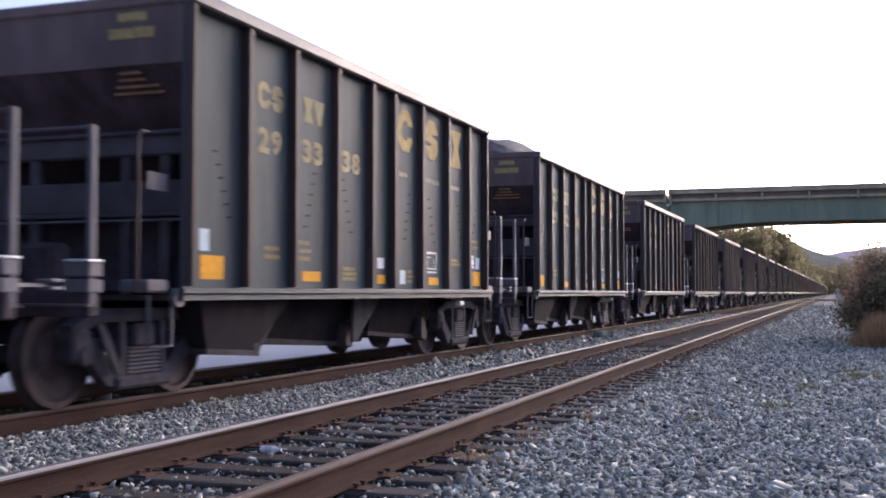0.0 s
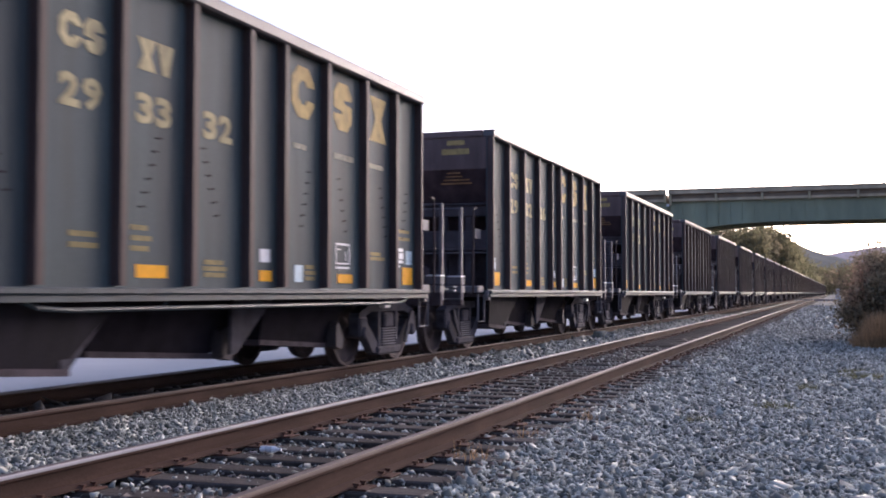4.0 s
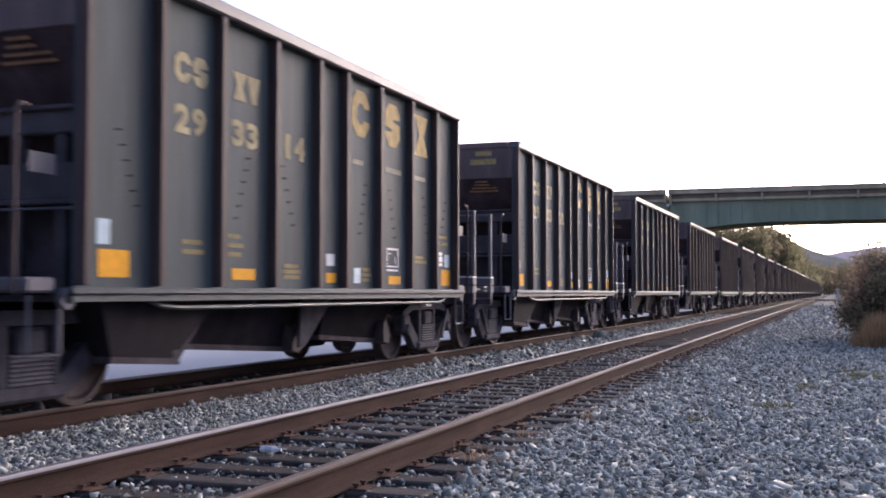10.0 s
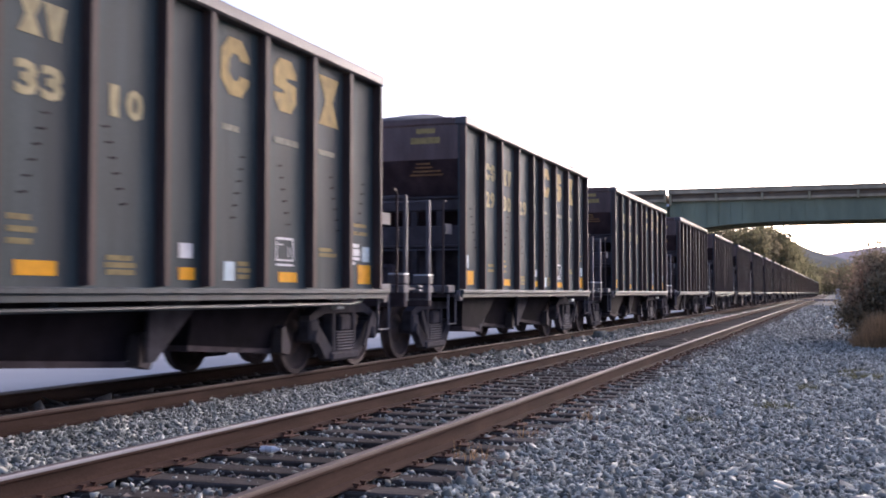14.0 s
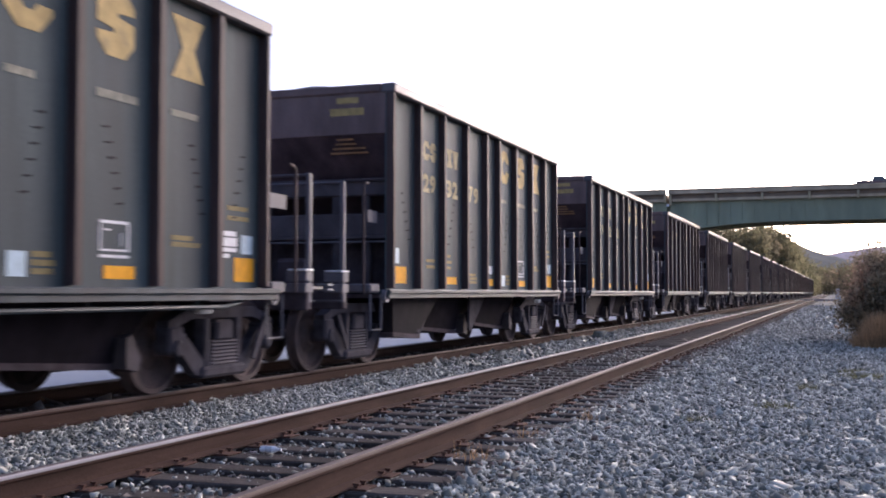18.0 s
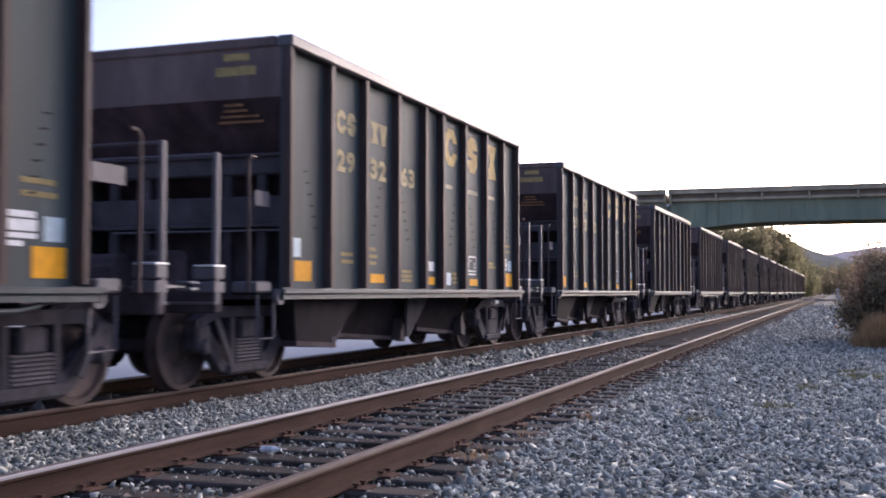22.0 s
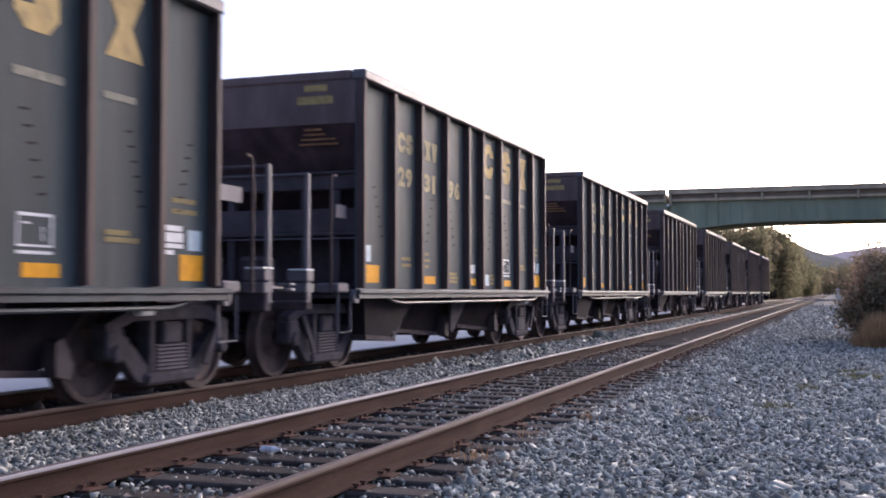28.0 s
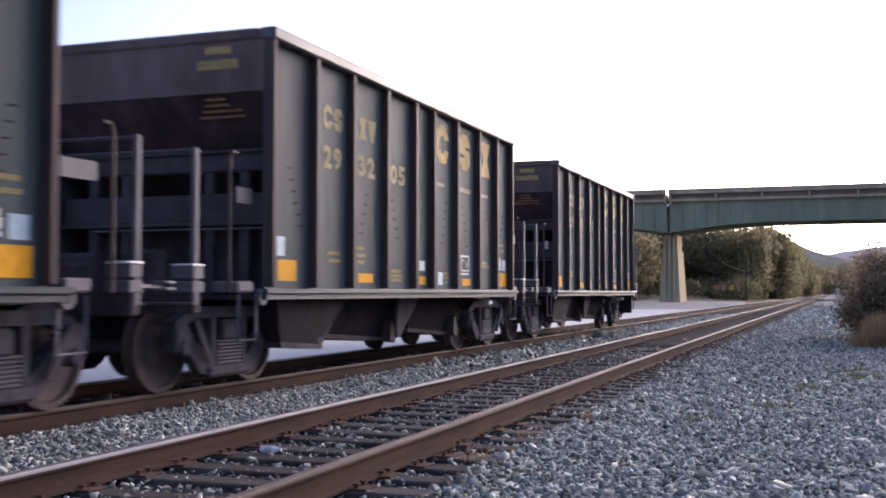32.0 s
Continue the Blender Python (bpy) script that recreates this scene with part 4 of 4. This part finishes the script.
# ---------------------------------------------------------------- bridge, woods, verge
def leaf_cloud(rng, centers, size):
    """Small folded leaves as one mesh."""
    n = len(centers)
    base = np.array([(0, -1, 0), (0.45, 0, 0.12), (0, 1, 0), (-0.45, 0, 0.12)], dtype=float)
    q = rng.normal(size=(n, 3, 3))
    u = q[:, 0] / np.linalg.norm(q[:, 0], axis=1)[:, None]
    w = np.cross(u, q[:, 1])
    w /= np.linalg.norm(w, axis=1)[:, None]
    t = np.cross(u, w)
    rot = np.stack([u, w, t], 2)
    v = np.einsum("nij,kj->nki", rot, base) * (size * np.exp(rng.normal(0, 0.3, n)))[:, None, None] + centers[:, None]
    f = np.array([(0, 1, 2), (0, 2, 3)])[None] + (np.arange(n) * 4)[:, None, None]
    return v.reshape(-1, 3), f.reshape(-1, 3)


BRIDGE_Y = 147.1


def build_bridge():
    bridge = thing("overpass_bridge", "green steel girder road bridge on a concrete pier", "bridge",
                   pose(0, BRIDGE_Y, 0))

    def girder_bottom(d, span):
        """Height of a girder's lower edge d metres from the pier."""
        k = min(1.0, d / 15.0)
        return 8.95 + 1.24 * (1 - (1 - k) ** 2)

    for x0, way, length in ((-20.28, 1, 60.0), (-20.62, -1, 60.0)):
        for y in (0.0, 4.6, 9.2):
            outline = [(x0 + way * i * length / 30, girder_bottom(i * length / 30, length)) for i in range(31)]
            outline = outline + [(x0 + way * length, 13.0), (x0, 13.0)]
            pts = [(z, x) for x, z in outline]
            sh = Shape().prism(pts if way < 0 else pts[::-1], "y", y, y + 0.06)
            for i in range(30):
                a, c = outline[i], outline[i + 1]
                v = [(p[0], y + q, p[1] + h) for h in (-0.06, 0.0) for q in (-0.25, 0.31) for p in (a, c)]
                sh.add(v, [(0, 2, 3, 1), (4, 5, 7, 6), (0, 1, 5, 4), (2, 6, 7, 3), (0, 4, 6, 2), (1, 3, 7, 5)])
            girder = part("girder", sh, M_GIRDER, bridge, "faded green haunched plate girder")
            if y == 0.0:
                n = 18 if way > 0 else 8
                for i in range(n):
                    d = 0.15 + i * 1.52
                    lo = girder_bottom(d, length)
                    part("stiffener", Shape().box(x0 + way * d - 0.05, x0 + way * d + 0.05, y - 0.16, y, lo, 13.0), M_GIRDER, girder)
        deck = Shape().box(min(x0, x0 + way * length), max(x0, x0 + way * length), -0.75, 10.3, 13.0, 13.32)
        part("deck", deck, M_PARAPET, bridge, "weathered concrete deck slab")
        roadway = Shape().box(min(x0, x0 + way * length), max(x0, x0 + way * length), -0.54, 9.94, 13.324, 13.94)
        part("roadway", roadway, M_PARAPET, bridge, "worn concrete roadway")
        for y in (-1.15, 10.4):
            xa, xb = min(x0, x0 + way * length), max(x0, x0 + way * length)
            wall = Shape().box(xa, xb, y, y + 0.25, 13.95, 14.40, 0.02)
            wall.box(xa, xb, y - 0.06, y + 0.31, 14.40, 14.58, 0.03)
            part("parapet", wall, M_PARAPET, bridge, "pale brownish concrete parapet")
            part("fascia", Shape().box(xa, xb, y + 0.45 if y < 0 else y - 0.45, y + 0.6 if y < 0 else y - 0.3, 13.32, 13.95), M_FASCIA, bridge, "dark brown fascia beam")
            part("ledge", Shape().box(xa, xb, min(y, y + 0.5), max(y + 0.25, y + 0.5), 13.87, 13.949), M_FASCIA, bridge)
        for i in range(6 if way > 0 else 3):
            x = (-14.22 + i * 5.76) if way > 0 else (x0 - 0.15 - i * 5.76)
            part("bracket", Shape().box(x - 0.15, x + 0.15, -1.10, -0.72, 12.8, 13.86, 0.03), M_CONCRETE, bridge, "pale bracket")
        if way > 0:
            part("bracket", Shape().box(x0 + 0.1, x0 + 0.36, -1.10, -0.72, 12.5, 13.86, 0.03), M_CONCRETE, bridge, "pale bracket")
        for i in range(14):
            x = x0 + way * (1.5 + i * 3.1)
            part("fence_post", Shape().box(x - 0.03, x + 0.03, -1.06, -1.0, 14.58, 15.0), M_GIRDER, bridge)
    pier = Shape()
    prof = ((-0.4, 1.58, 1.1), (6.6, 1.16, 0.95), (6.6, 1.02, 0.8), (8.8, 0.98, 0.8))
    ybase = 6.0
    for (z0, w0, d0), (z1, w1, d1) in ((prof[0], prof[1]), (prof[2], prof[3])):
        v = [(-20.72 + sx * w * 0.88, ybase + sy * d * 3.2, z) for z, w, d in ((z0, w0, d0), (z1, w1, d1)) for sy in (-1, 1) for sx in (-1, 1)]
        pier.add(v, [(0, 2, 3, 1), (4, 5, 7, 6), (0, 1, 5, 4), (2, 6, 7, 3), (0, 4, 6, 2), (1, 3, 7, 5)])
    shaft = part("pier", pier, M_CONCRETE, bridge, "stained tapered concrete pier")
    for dx in (-0.62, 0.0, 0.62):
        part("pier_fin", Shape().box(-20.72 + dx - 0.16, -20.72 + dx + 0.16, 2.42, 2.62, -0.3, 8.5), M_CONCRETE, shaft)
    part("joint_lamp", Shape().lathe([(-0.1, 0.0), (-0.1, 0.2), (0.1, 0.2), (0.1, 0.0)], "y", 10, (-20.45, -0.45, 12.55)), M_WHITE, bridge, "small white disc at the joint")
    part("bearing", Shape().box(-21.1, -20.65, -0.2, 0.4, 8.8, 8.96), M_DARK, bridge)
    part("bearing", Shape().box(-20.1, -19.2, -0.2, 0.4, 8.8, 8.96), M_DARK, bridge)
    for x0, x1 in ((-330.0, -80.9), (40.0, 300.0)):
        v = [(x, y, z) for z, m in ((-0.6, 18.0), (13.94, 0.0)) for y in (-1.2 - m, 10.7 + m) for x in (x0, x1)]
        bank = Shape().add(v, [(0, 2, 3, 1), (4, 5, 7, 6), (0, 1, 5, 4), (2, 6, 7, 3), (0, 4, 6, 2), (1, 3, 7, 5)])
        tagged(part("embankment", bank, M_WOODS, None), "grassed road embankment leading to the bridge", kind="structure").matrix_basis = pose(0, BRIDGE_Y, 0)
    return bridge


def build_pickup():
    """Pickup crossing the bridge; x is its driving direction."""
    car = thing("pickup_truck", "dark red pickup truck driving across the bridge", "pickup truck", pose(0, 0, 0))
    outline = [(-2.7, 0.55), (2.55, 0.5), (2.72, 0.75), (2.65, 1.02), (1.35, 1.12), (0.55, 1.18), (-0.9, 1.18), (-2.68, 1.2)]
    part("body", Shape().prism([(z, x) for x, z in outline][::-1], "y", -0.95, 0.95), M_TRUCKBODY, car)
    part("cab_roof", Shape().prism([(z, x) for x, z in [(-0.85, 1.18), (-0.6, 1.75), (0.45, 1.74), (0.5, 1.69), (-0.55, 1.69), (-0.75, 1.18)]], "y", -0.85, 0.85), M_TRUCKBODY, car)
    part("cab_glass", Shape().prism([(z, x) for x, z in [(-0.75, 1.18), (-0.55, 1.68), (0.42, 1.68), (1.1, 1.15)]], "y", -0.8, 0.8), M_GLASS, car, "dark cab windows")
    for x in (-1.75, 1.75):
        for y in (-0.85, 0.85):
            part("wheel", Shape().lathe([(-0.12, 0.2), (-0.12, 0.37), (0.12, 0.37), (0.12, 0.2)], "y", 18, (x, y, 0.37)), M_DARK, car)
    return car


def hill_z(x, y):
    k = min(1.0, max(0.0, (-14 - x) / 42.0))
    m = min(1.0, max(0.0, (y - 175) / 60.0))
    return -0.5 + 10.0 * (k * k * (3 - 2 * k)) * m + 14.0 * min(1.0, max(0.0, (-60 - x) / 120.0)) * m


def build_woods():
    s = Shape()
    nx, ny = 24, 22
    for j in range(ny):
        for i in range(nx):
            x, y = -300 + 288 * (i / (nx - 1)) ** 0.6, 172 + 500 * (j / (ny - 1)) ** 1.4
            s.v.append((x, y, hill_z(x, y) + 0.4 * noise.noise((x * .1, y * .1, 0))))
    s.f = [(j * nx + i, j * nx + i + 1, (j + 1) * nx + i + 1, (j + 1) * nx + i) for j in range(ny - 1) for i in range(nx - 1)]
    solid("hillside", s, M_WOODS, "wooded brown-green hillside beyond the bridge", kind="structure")
    rng = np.random.default_rng(3)

    def forest(name, label, spots, mat, leaves, leaf):
        cs = []
        trunks = Shape()
        for x, y, z, h, w in spots:
            trunks.tube([(x, y, z - 0.5), (x + rng.uniform(-.3, .3), y, z + h * 0.4), (x + rng.uniform(-.5, .5), y, z + h * 0.85)], h * 0.02, 5, h * 0.006)
            n = int(leaves * rng.uniform(0.8, 1.2))
            boughs = rng.normal(size=(26, 3))
            boughs /= np.linalg.norm(boughs, axis=1)[:, None]
            boughs *= rng.uniform(0.35, 1.0, (26, 1)) ** 0.5
            c = boughs[rng.integers(0, 26, n)] + rng.normal(size=(n, 3)) * 0.19
            cs.append(c * np.array([w, w, h * 0.44]) + np.array([x, y, z + h * 0.54]))
        v, f = leaf_cloud(rng, np.concatenate(cs), leaf)
        ob = new(name, array_mesh(name, v, f, mat))
        tagged(ob, label, "woods", kind="stuff")
        tr = new("tree_trunks", trunks.mesh("tree_trunks", M_BARK))
        tagged(tr, "bare dark trunks among the far trees", "woods", kind="stuff")

    spots = []
    for _ in range(170):
        y = rng.uniform(219, 285)
        x = rng.uniform(-75, -13 - (y - 212) * 0.0)
        h = rng.uniform(12.5, 17.5) * (0.8 if x > -14.5 else 1.0) * (1.0 if x > -26 else 0.8)
        spots.append((x, y, hill_z(x, y), h, h * rng.uniform(0.26, 0.36)))
    for _ in range(48):
        y = rng.uniform(240, 330)
        x = rng.uniform(-15.5, -10.0)
        h = rng.uniform(13.0, 16.0) * (1.0 if x < -11.5 else 0.85)
        spots.append((x, y, -0.4, h, h * 0.3))
    for _ in range(46):
        y = rng.uniform(330, 520)
        x = rng.uniform(-14.0, -7.6)
        h = rng.uniform(9.5, 12.5) * (1.0 if x < -10.5 else 0.8)
        spots.append((x, y, -0.4, h, h * 0.33))
    for _ in range(40):
        y = rng.uniform(176, 214)
        x = rng.uniform(-62, -27.5)
        h = rng.uniform(8, 13)
        spots.append((x, y, hill_z(x, y), h, h * 0.34))
    forest("wooded_slope", "dense olive and brown autumn trees on the slope", spots, M_TREES, 1150, 0.36)
    spots = []
    for _ in range(170):
        y = rng.uniform(430, 700)
        x = rng.uniform(-70, -13)
        h = rng.uniform(14, 20)
        spots.append((x, y, hill_z(x, y) * 0.4, h, h * 0.33))
    for _ in range(90):
        y = rng.uniform(700, 860)
        x = rng.uniform(-40, 45)
        h = rng.uniform(14, 22)
        spots.append((x, y, -0.4, h, h * 0.36))
    for _ in range(40):
        y = rng.uniform(260, 640)
        x = rng.uniform(9, 40)
        h = rng.uniform(8, 13)
        spots.append((x, y, -0.4, h, h * 0.36))
    forest("far_trees", "hazy line of far trees closing the valley", spots, M_TREES, 300, 0.8)
    # low scrub along the foot of the slope
    spots = []
    for _ in range(300):
        y = rng.uniform(196, 320)
        x = rng.uniform(-60, -13.0)
        h = rng.uniform(1.6, 5.5)
        spots.append((x, y, hill_z(x, y), h, h * 0.6))
    forest("scrub", "low brown scrub at the foot of the slope", spots, M_TREES, 260, 0.30)


def build_ridges():
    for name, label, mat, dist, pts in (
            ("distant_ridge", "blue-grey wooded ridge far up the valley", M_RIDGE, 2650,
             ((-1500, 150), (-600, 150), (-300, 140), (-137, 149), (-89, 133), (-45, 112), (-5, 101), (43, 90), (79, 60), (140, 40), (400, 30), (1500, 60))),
            ("distant_pale_ridge", "ridge on the horizon, coloured pale for haze and sunlight", M_FARRIDGE, 4250,
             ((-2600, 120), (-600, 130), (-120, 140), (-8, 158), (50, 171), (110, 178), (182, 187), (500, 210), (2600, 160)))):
        s = Shape()
        xs = np.linspace(pts[0][0], pts[-1][0], 260)
        hs = np.interp(xs, [a for a, _ in pts], [c for _, c in pts])
        for x, h in zip(xs, hs):
            h = h + dist * 0.0012 * noise.noise((x * 0.02, dist, 0.0)) + dist * 0.0006 * noise.noise((x * 0.08, dist, 5.0))
            for k in range(6):
                a = k / 5 * math.pi / 2
                s.v.append((float(x), dist + 500 * math.sin(a) ** 2, -2.0 + (h + 2) * math.sin(a)))
        s.f = [(6 * i + j, 6 * i + 6 + j, 6 * i + 7 + j, 6 * i + 1 + j) for i in range(259) for j in range(5)]
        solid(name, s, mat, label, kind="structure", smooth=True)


def build_shrub(x, y, h, w, leaves, seed, label):
    rng = np.random.default_rng(seed)
    shrub = thing("shrub", label, "shrub", pose(x, y, ground_z(x)))
    stems = Shape()
    tips = []
    for _ in range(16):
        a, lean = rng.uniform(0, 2 * math.pi), rng.uniform(0.15, 0.9)
        top = Vector((math.cos(a) * w * lean, math.sin(a) * w * lean, h * rng.uniform(0.6, 0.98) * (1 - 0.25 * lean)))
        mid = top * 0.5 + Vector((rng.normal() * .1, rng.normal() * .1, h * 0.08))
        stems.tube([(rng.normal() * .1, rng.normal() * .1, -0.1), tuple(mid), tuple(top)], 0.022, 5, 0.006)
        for k in range(4):
            p = mid.lerp(top, rng.uniform(0, 1))
            e = p + Vector(rng.normal(size=3)) * 0.28 * h / 2
            stems.tube([tuple(p), tuple(e)], 0.009, 4, 0.003)
            tips += [p, e]
        tips.append(top)
    part("stems", stems, M_BARK, shrub)
    tips = np.array([tuple(t) for t in tips])
    pick = rng.integers(0, len(tips), leaves)
    c = tips[pick] + rng.normal(size=(leaves, 3)) * np.array([0.16, 0.16, 0.14]) * h / 2
    c[:, 2] = np.abs(c[:, 2])
    v, f = leaf_cloud(rng, c, 0.04)
    crown = new("crown", array_mesh("crown", v, f, M_LEAF))
    crown.parent = shrub
    return shrub


def build_verge():
    build_shrub(1.30, 29.6, 2.5, 1.05, 15000, 1, "dark green and reddish leafy shrub on the track verge")
    build_shrub(0.80, 30.0, 1.25, 0.62, 6000, 2, "low dark olive shrub leaning over the gravel")
    build_shrub(0.98, 31.2, 1.85, 0.9, 10000, 5, "dense grey-green shrub beside the gravel")
    build_shrub(2.5, 31.0, 3.1, 1.3, 14000, 3, "reddish autumn shrub on the track verge")
    build_shrub(1.9, 35.0, 2.7, 1.2, 8000, 4, "dark leafy shrub further along the verge")
    rng = np.random.default_rng(9)
    n = 11000
    x = rng.uniform(0.4, 2.2, n)
    y = rng.uniform(27.0, 29.4, n) + (x - 1.2) * -0.3
    keep = (x - 0.35) > rng.uniform(0, 0.5, n)
    x, y = x[keep], y[keep]
    n = len(x)
    hgt = rng.uniform(0.2, 0.95, n) * np.clip((x - 0.3) / 0.6, 0.12, 1)
    lean = rng.normal(size=(n, 2)) * 0.16
    z = np.full(n, -0.3)
    wdt = 0.008
    v = np.stack([np.stack([x - wdt, y, z], 1), np.stack([x + wdt, y, z], 1),
                  np.stack([x + lean[:, 0], y + lean[:, 1], z + hgt], 1)], 1).reshape(-1, 3)
    f = np.arange(3 * n).reshape(-1, 3)
    tagged(new("dry_grass", array_mesh("dry_grass", v, f, M_GRASS)), "tuft of dry tan grass at the foot of the shrubs", "grass", kind="stuff")


def build_weeds():
    """Sparse low weeds and dead stalks on the gravel and by the rail."""
    rng = np.random.default_rng(21)
    for name, label, mat, spots in (
            ("weed_tuft", "small olive weed tuft growing in the gravel", M_WEED, ((0.42, 17.6, 0.34, 420), (0.30, 18.6, 0.22, 220), (-0.62, 12.6, 0.20, 150), (-0.35, 15.2, 0.14, 90), (-1.3, 11.0, 0.12, 60))),
            ("dead_stalk", "dry tan grass stalks beside the rail", M_GRASS, ((-2.46, 7.55, 0.12, 26), (-2.40, 8.9, 0.10, 16), (-2.2, 10.4, 0.10, 20)))):
        for x, y, r, n in spots:
            a = rng.uniform(0, 2 * math.pi, n)
            d = r * np.sqrt(rng.uniform(0, 1, n))
            px, py = x + d * np.cos(a), y + d * np.sin(a)
            h = rng.uniform(0.04, 0.13, n) if mat is M_WEED else rng.uniform(0.06, 0.2, n)
            lean = rng.normal(size=(n, 2)) * 0.05
            z = np.full(n, ground_z(x) - 0.01)
            w = 0.006 if mat is M_WEED else 0.003
            v = np.stack([np.stack([px - w, py, z], 1), np.stack([px + w, py + w, z], 1), np.stack([px + lean[:, 0], py + lean[:, 1], z + h], 1)], 1).reshape(-1, 3)
            tagged(new(name, array_mesh(name, v, np.arange(3 * n).reshape(-1, 3), mat)), label, "weed", kind="stuff")


def build_small_things():
    bottle = thing("plastic_bottle", "crushed clear plastic bottle lying on the sleepers", "bottle", pose(-3.895, 7.24, -0.145, 0, 90, 5))
    prof = [(-0.085, 0.0), (-0.085, 0.021), (-0.075, 0.024), (0.025, 0.024), (0.052, 0.011), (0.068, 0.010), (0.068, 0.0)]
    part("bottle_body", Shape().lathe(prof, "z", 14), M_PLASTIC, bottle, smooth=True)
    part("bottle_label", Shape().lathe([(-0.045, 0.0245), (0.008, 0.0245), (0.008, 0.0255), (-0.045, 0.0255)], "z", 14), M_WHITE, bottle, "pale label")
    part("cap", Shape().lathe([(0.06, 0.0), (0.06, 0.012), (0.077, 0.012), (0.077, 0.0)], "z", 12), M_WHITE, bottle, "white cap")
    sign = thing("crossing_sign", "small yellow round sign on a post beside the woods", "sign", pose(-16.9, 200, -0.4))
    part("post", Shape().tube([(0, 0, 0), (0, 0, 2.2)], 0.05, 6), M_POST, sign)
    part("face", Shape().lathe([(-0.03, 0.0), (-0.03, 0.45), (0.03, 0.45), (0.03, 0.0)], "y", 16, (0, -0.1, 2.25)), M_SIGN, sign, "yellow disc")
    pole = thing("utility_pole", "dark timber utility pole with a sagging wire", "utility pole", pose(-14.5, 201, -0.4))
    part("pole", Shape().tube([(0, 0, 0), (0, 0, 7.5)], 0.16, 8, 0.12), M_POLE, pole)
    part("wire", Shape().tube([(0, 0, 5.2), (-1.4, 0.5, 5.5), (-3.0, 1, 6.2), (-4.4, 1.5, 7.1)], 0.03, 4), M_WORN, pole, "pale sagging wire")
    box = thing("switch_stand", "small white switch stand beside the far turnout", "switch stand", pose(0.6, 172, -0.3))
    # pale planks stand in for sky reflections on the far polished rails
    planks = thing("crossing_planks", "crossing planks across the siding, coloured pale for rail glints", "crossing", pose(0, 174, 0))
    for i in range(6):
        part("plank", Shape().box(-5.2 if i % 3 else -6.0, 1.1, i * 0.62, i * 0.62 + 0.56, -0.2, 0.05, 0.02), M_GAUGE, planks)
    part("stand", Shape().box(-0.35, 0.35, -0.3, 0.3, 0, 0.9, 0.05), M_WHITE, box)
    part("target", Shape().box(-0.25, 0.25, -0.05, 0.05, 0.9, 1.9, 0.03), M_WHITE, box, "white target plate")


# ---------------------------------------------------------------- build
build_ground()
build_trackbeds()
cars, loads = build_train()
build_bridge()
pickup = build_pickup()
build_woods()
build_ridges()
build_verge()
build_small_things()
build_weeds()
build_track("track_near", "rusty siding track on weathered timber sleepers", -3.545, 0.0, -25, 640, 3.6, 150, 0.50, "narrow polished rail top", M_RAILTOP)
build_track("track_far", "main line track carrying the coal train", TRAIN_X, TRAIN_TURN, -40, 640, 4.0, 90, 0.55, "polished rail top", M_RAILTOP, plates=False)
scatter_stones()


# ---------------------------------------------------------------- moving things
TIMES = sorted({k / 2 for k in range(65)} | {t for t, _ in TRAVEL})


def motions():
    for i, (car, load) in enumerate(zip(cars, loads)):
        start = FIRST_CORNER + BODY + (i + CAR_FIRST) * PITCH
        rows = [(t, track_pose(start - travelled(t))) for t in TIMES]
        walk(car, rows)
        walk(load, rows)
        for axle in [c for c in car.children if c.name.startswith("wheelset")]:
            y = axle.location.y
            ks = [k for k in range(961) if -12 < start - travelled(k / 30) < 62]
            ks = sorted({0, 960, *ks})
            # the turn is kept continuous from key to key; far down the line the wheels rest
            base = travelled(ks[1] / 30) if len(ks) > 1 and ks[1] - ks[0] > 1 else 0.0
            last = travelled(ks[-2] / 30) if ks[-1] - ks[-2] > 1 else travelled(32.0)
            walk(axle, [(k / 30, pose(0, y, 0.457, math.degrees((min(max(travelled(k / 30), base), last)) / 0.457))) for k in ks])
    lane = BRIDGE_Y + 2.2
    walk(pickup, [(0.0, pose(-285.0, lane, 13.95)), (16.5, pose(-19.3, lane, 13.95)), (18.0, pose(5.6, lane, 13.95)), (32.0, pose(238.0, lane, 13.95))])


motions()
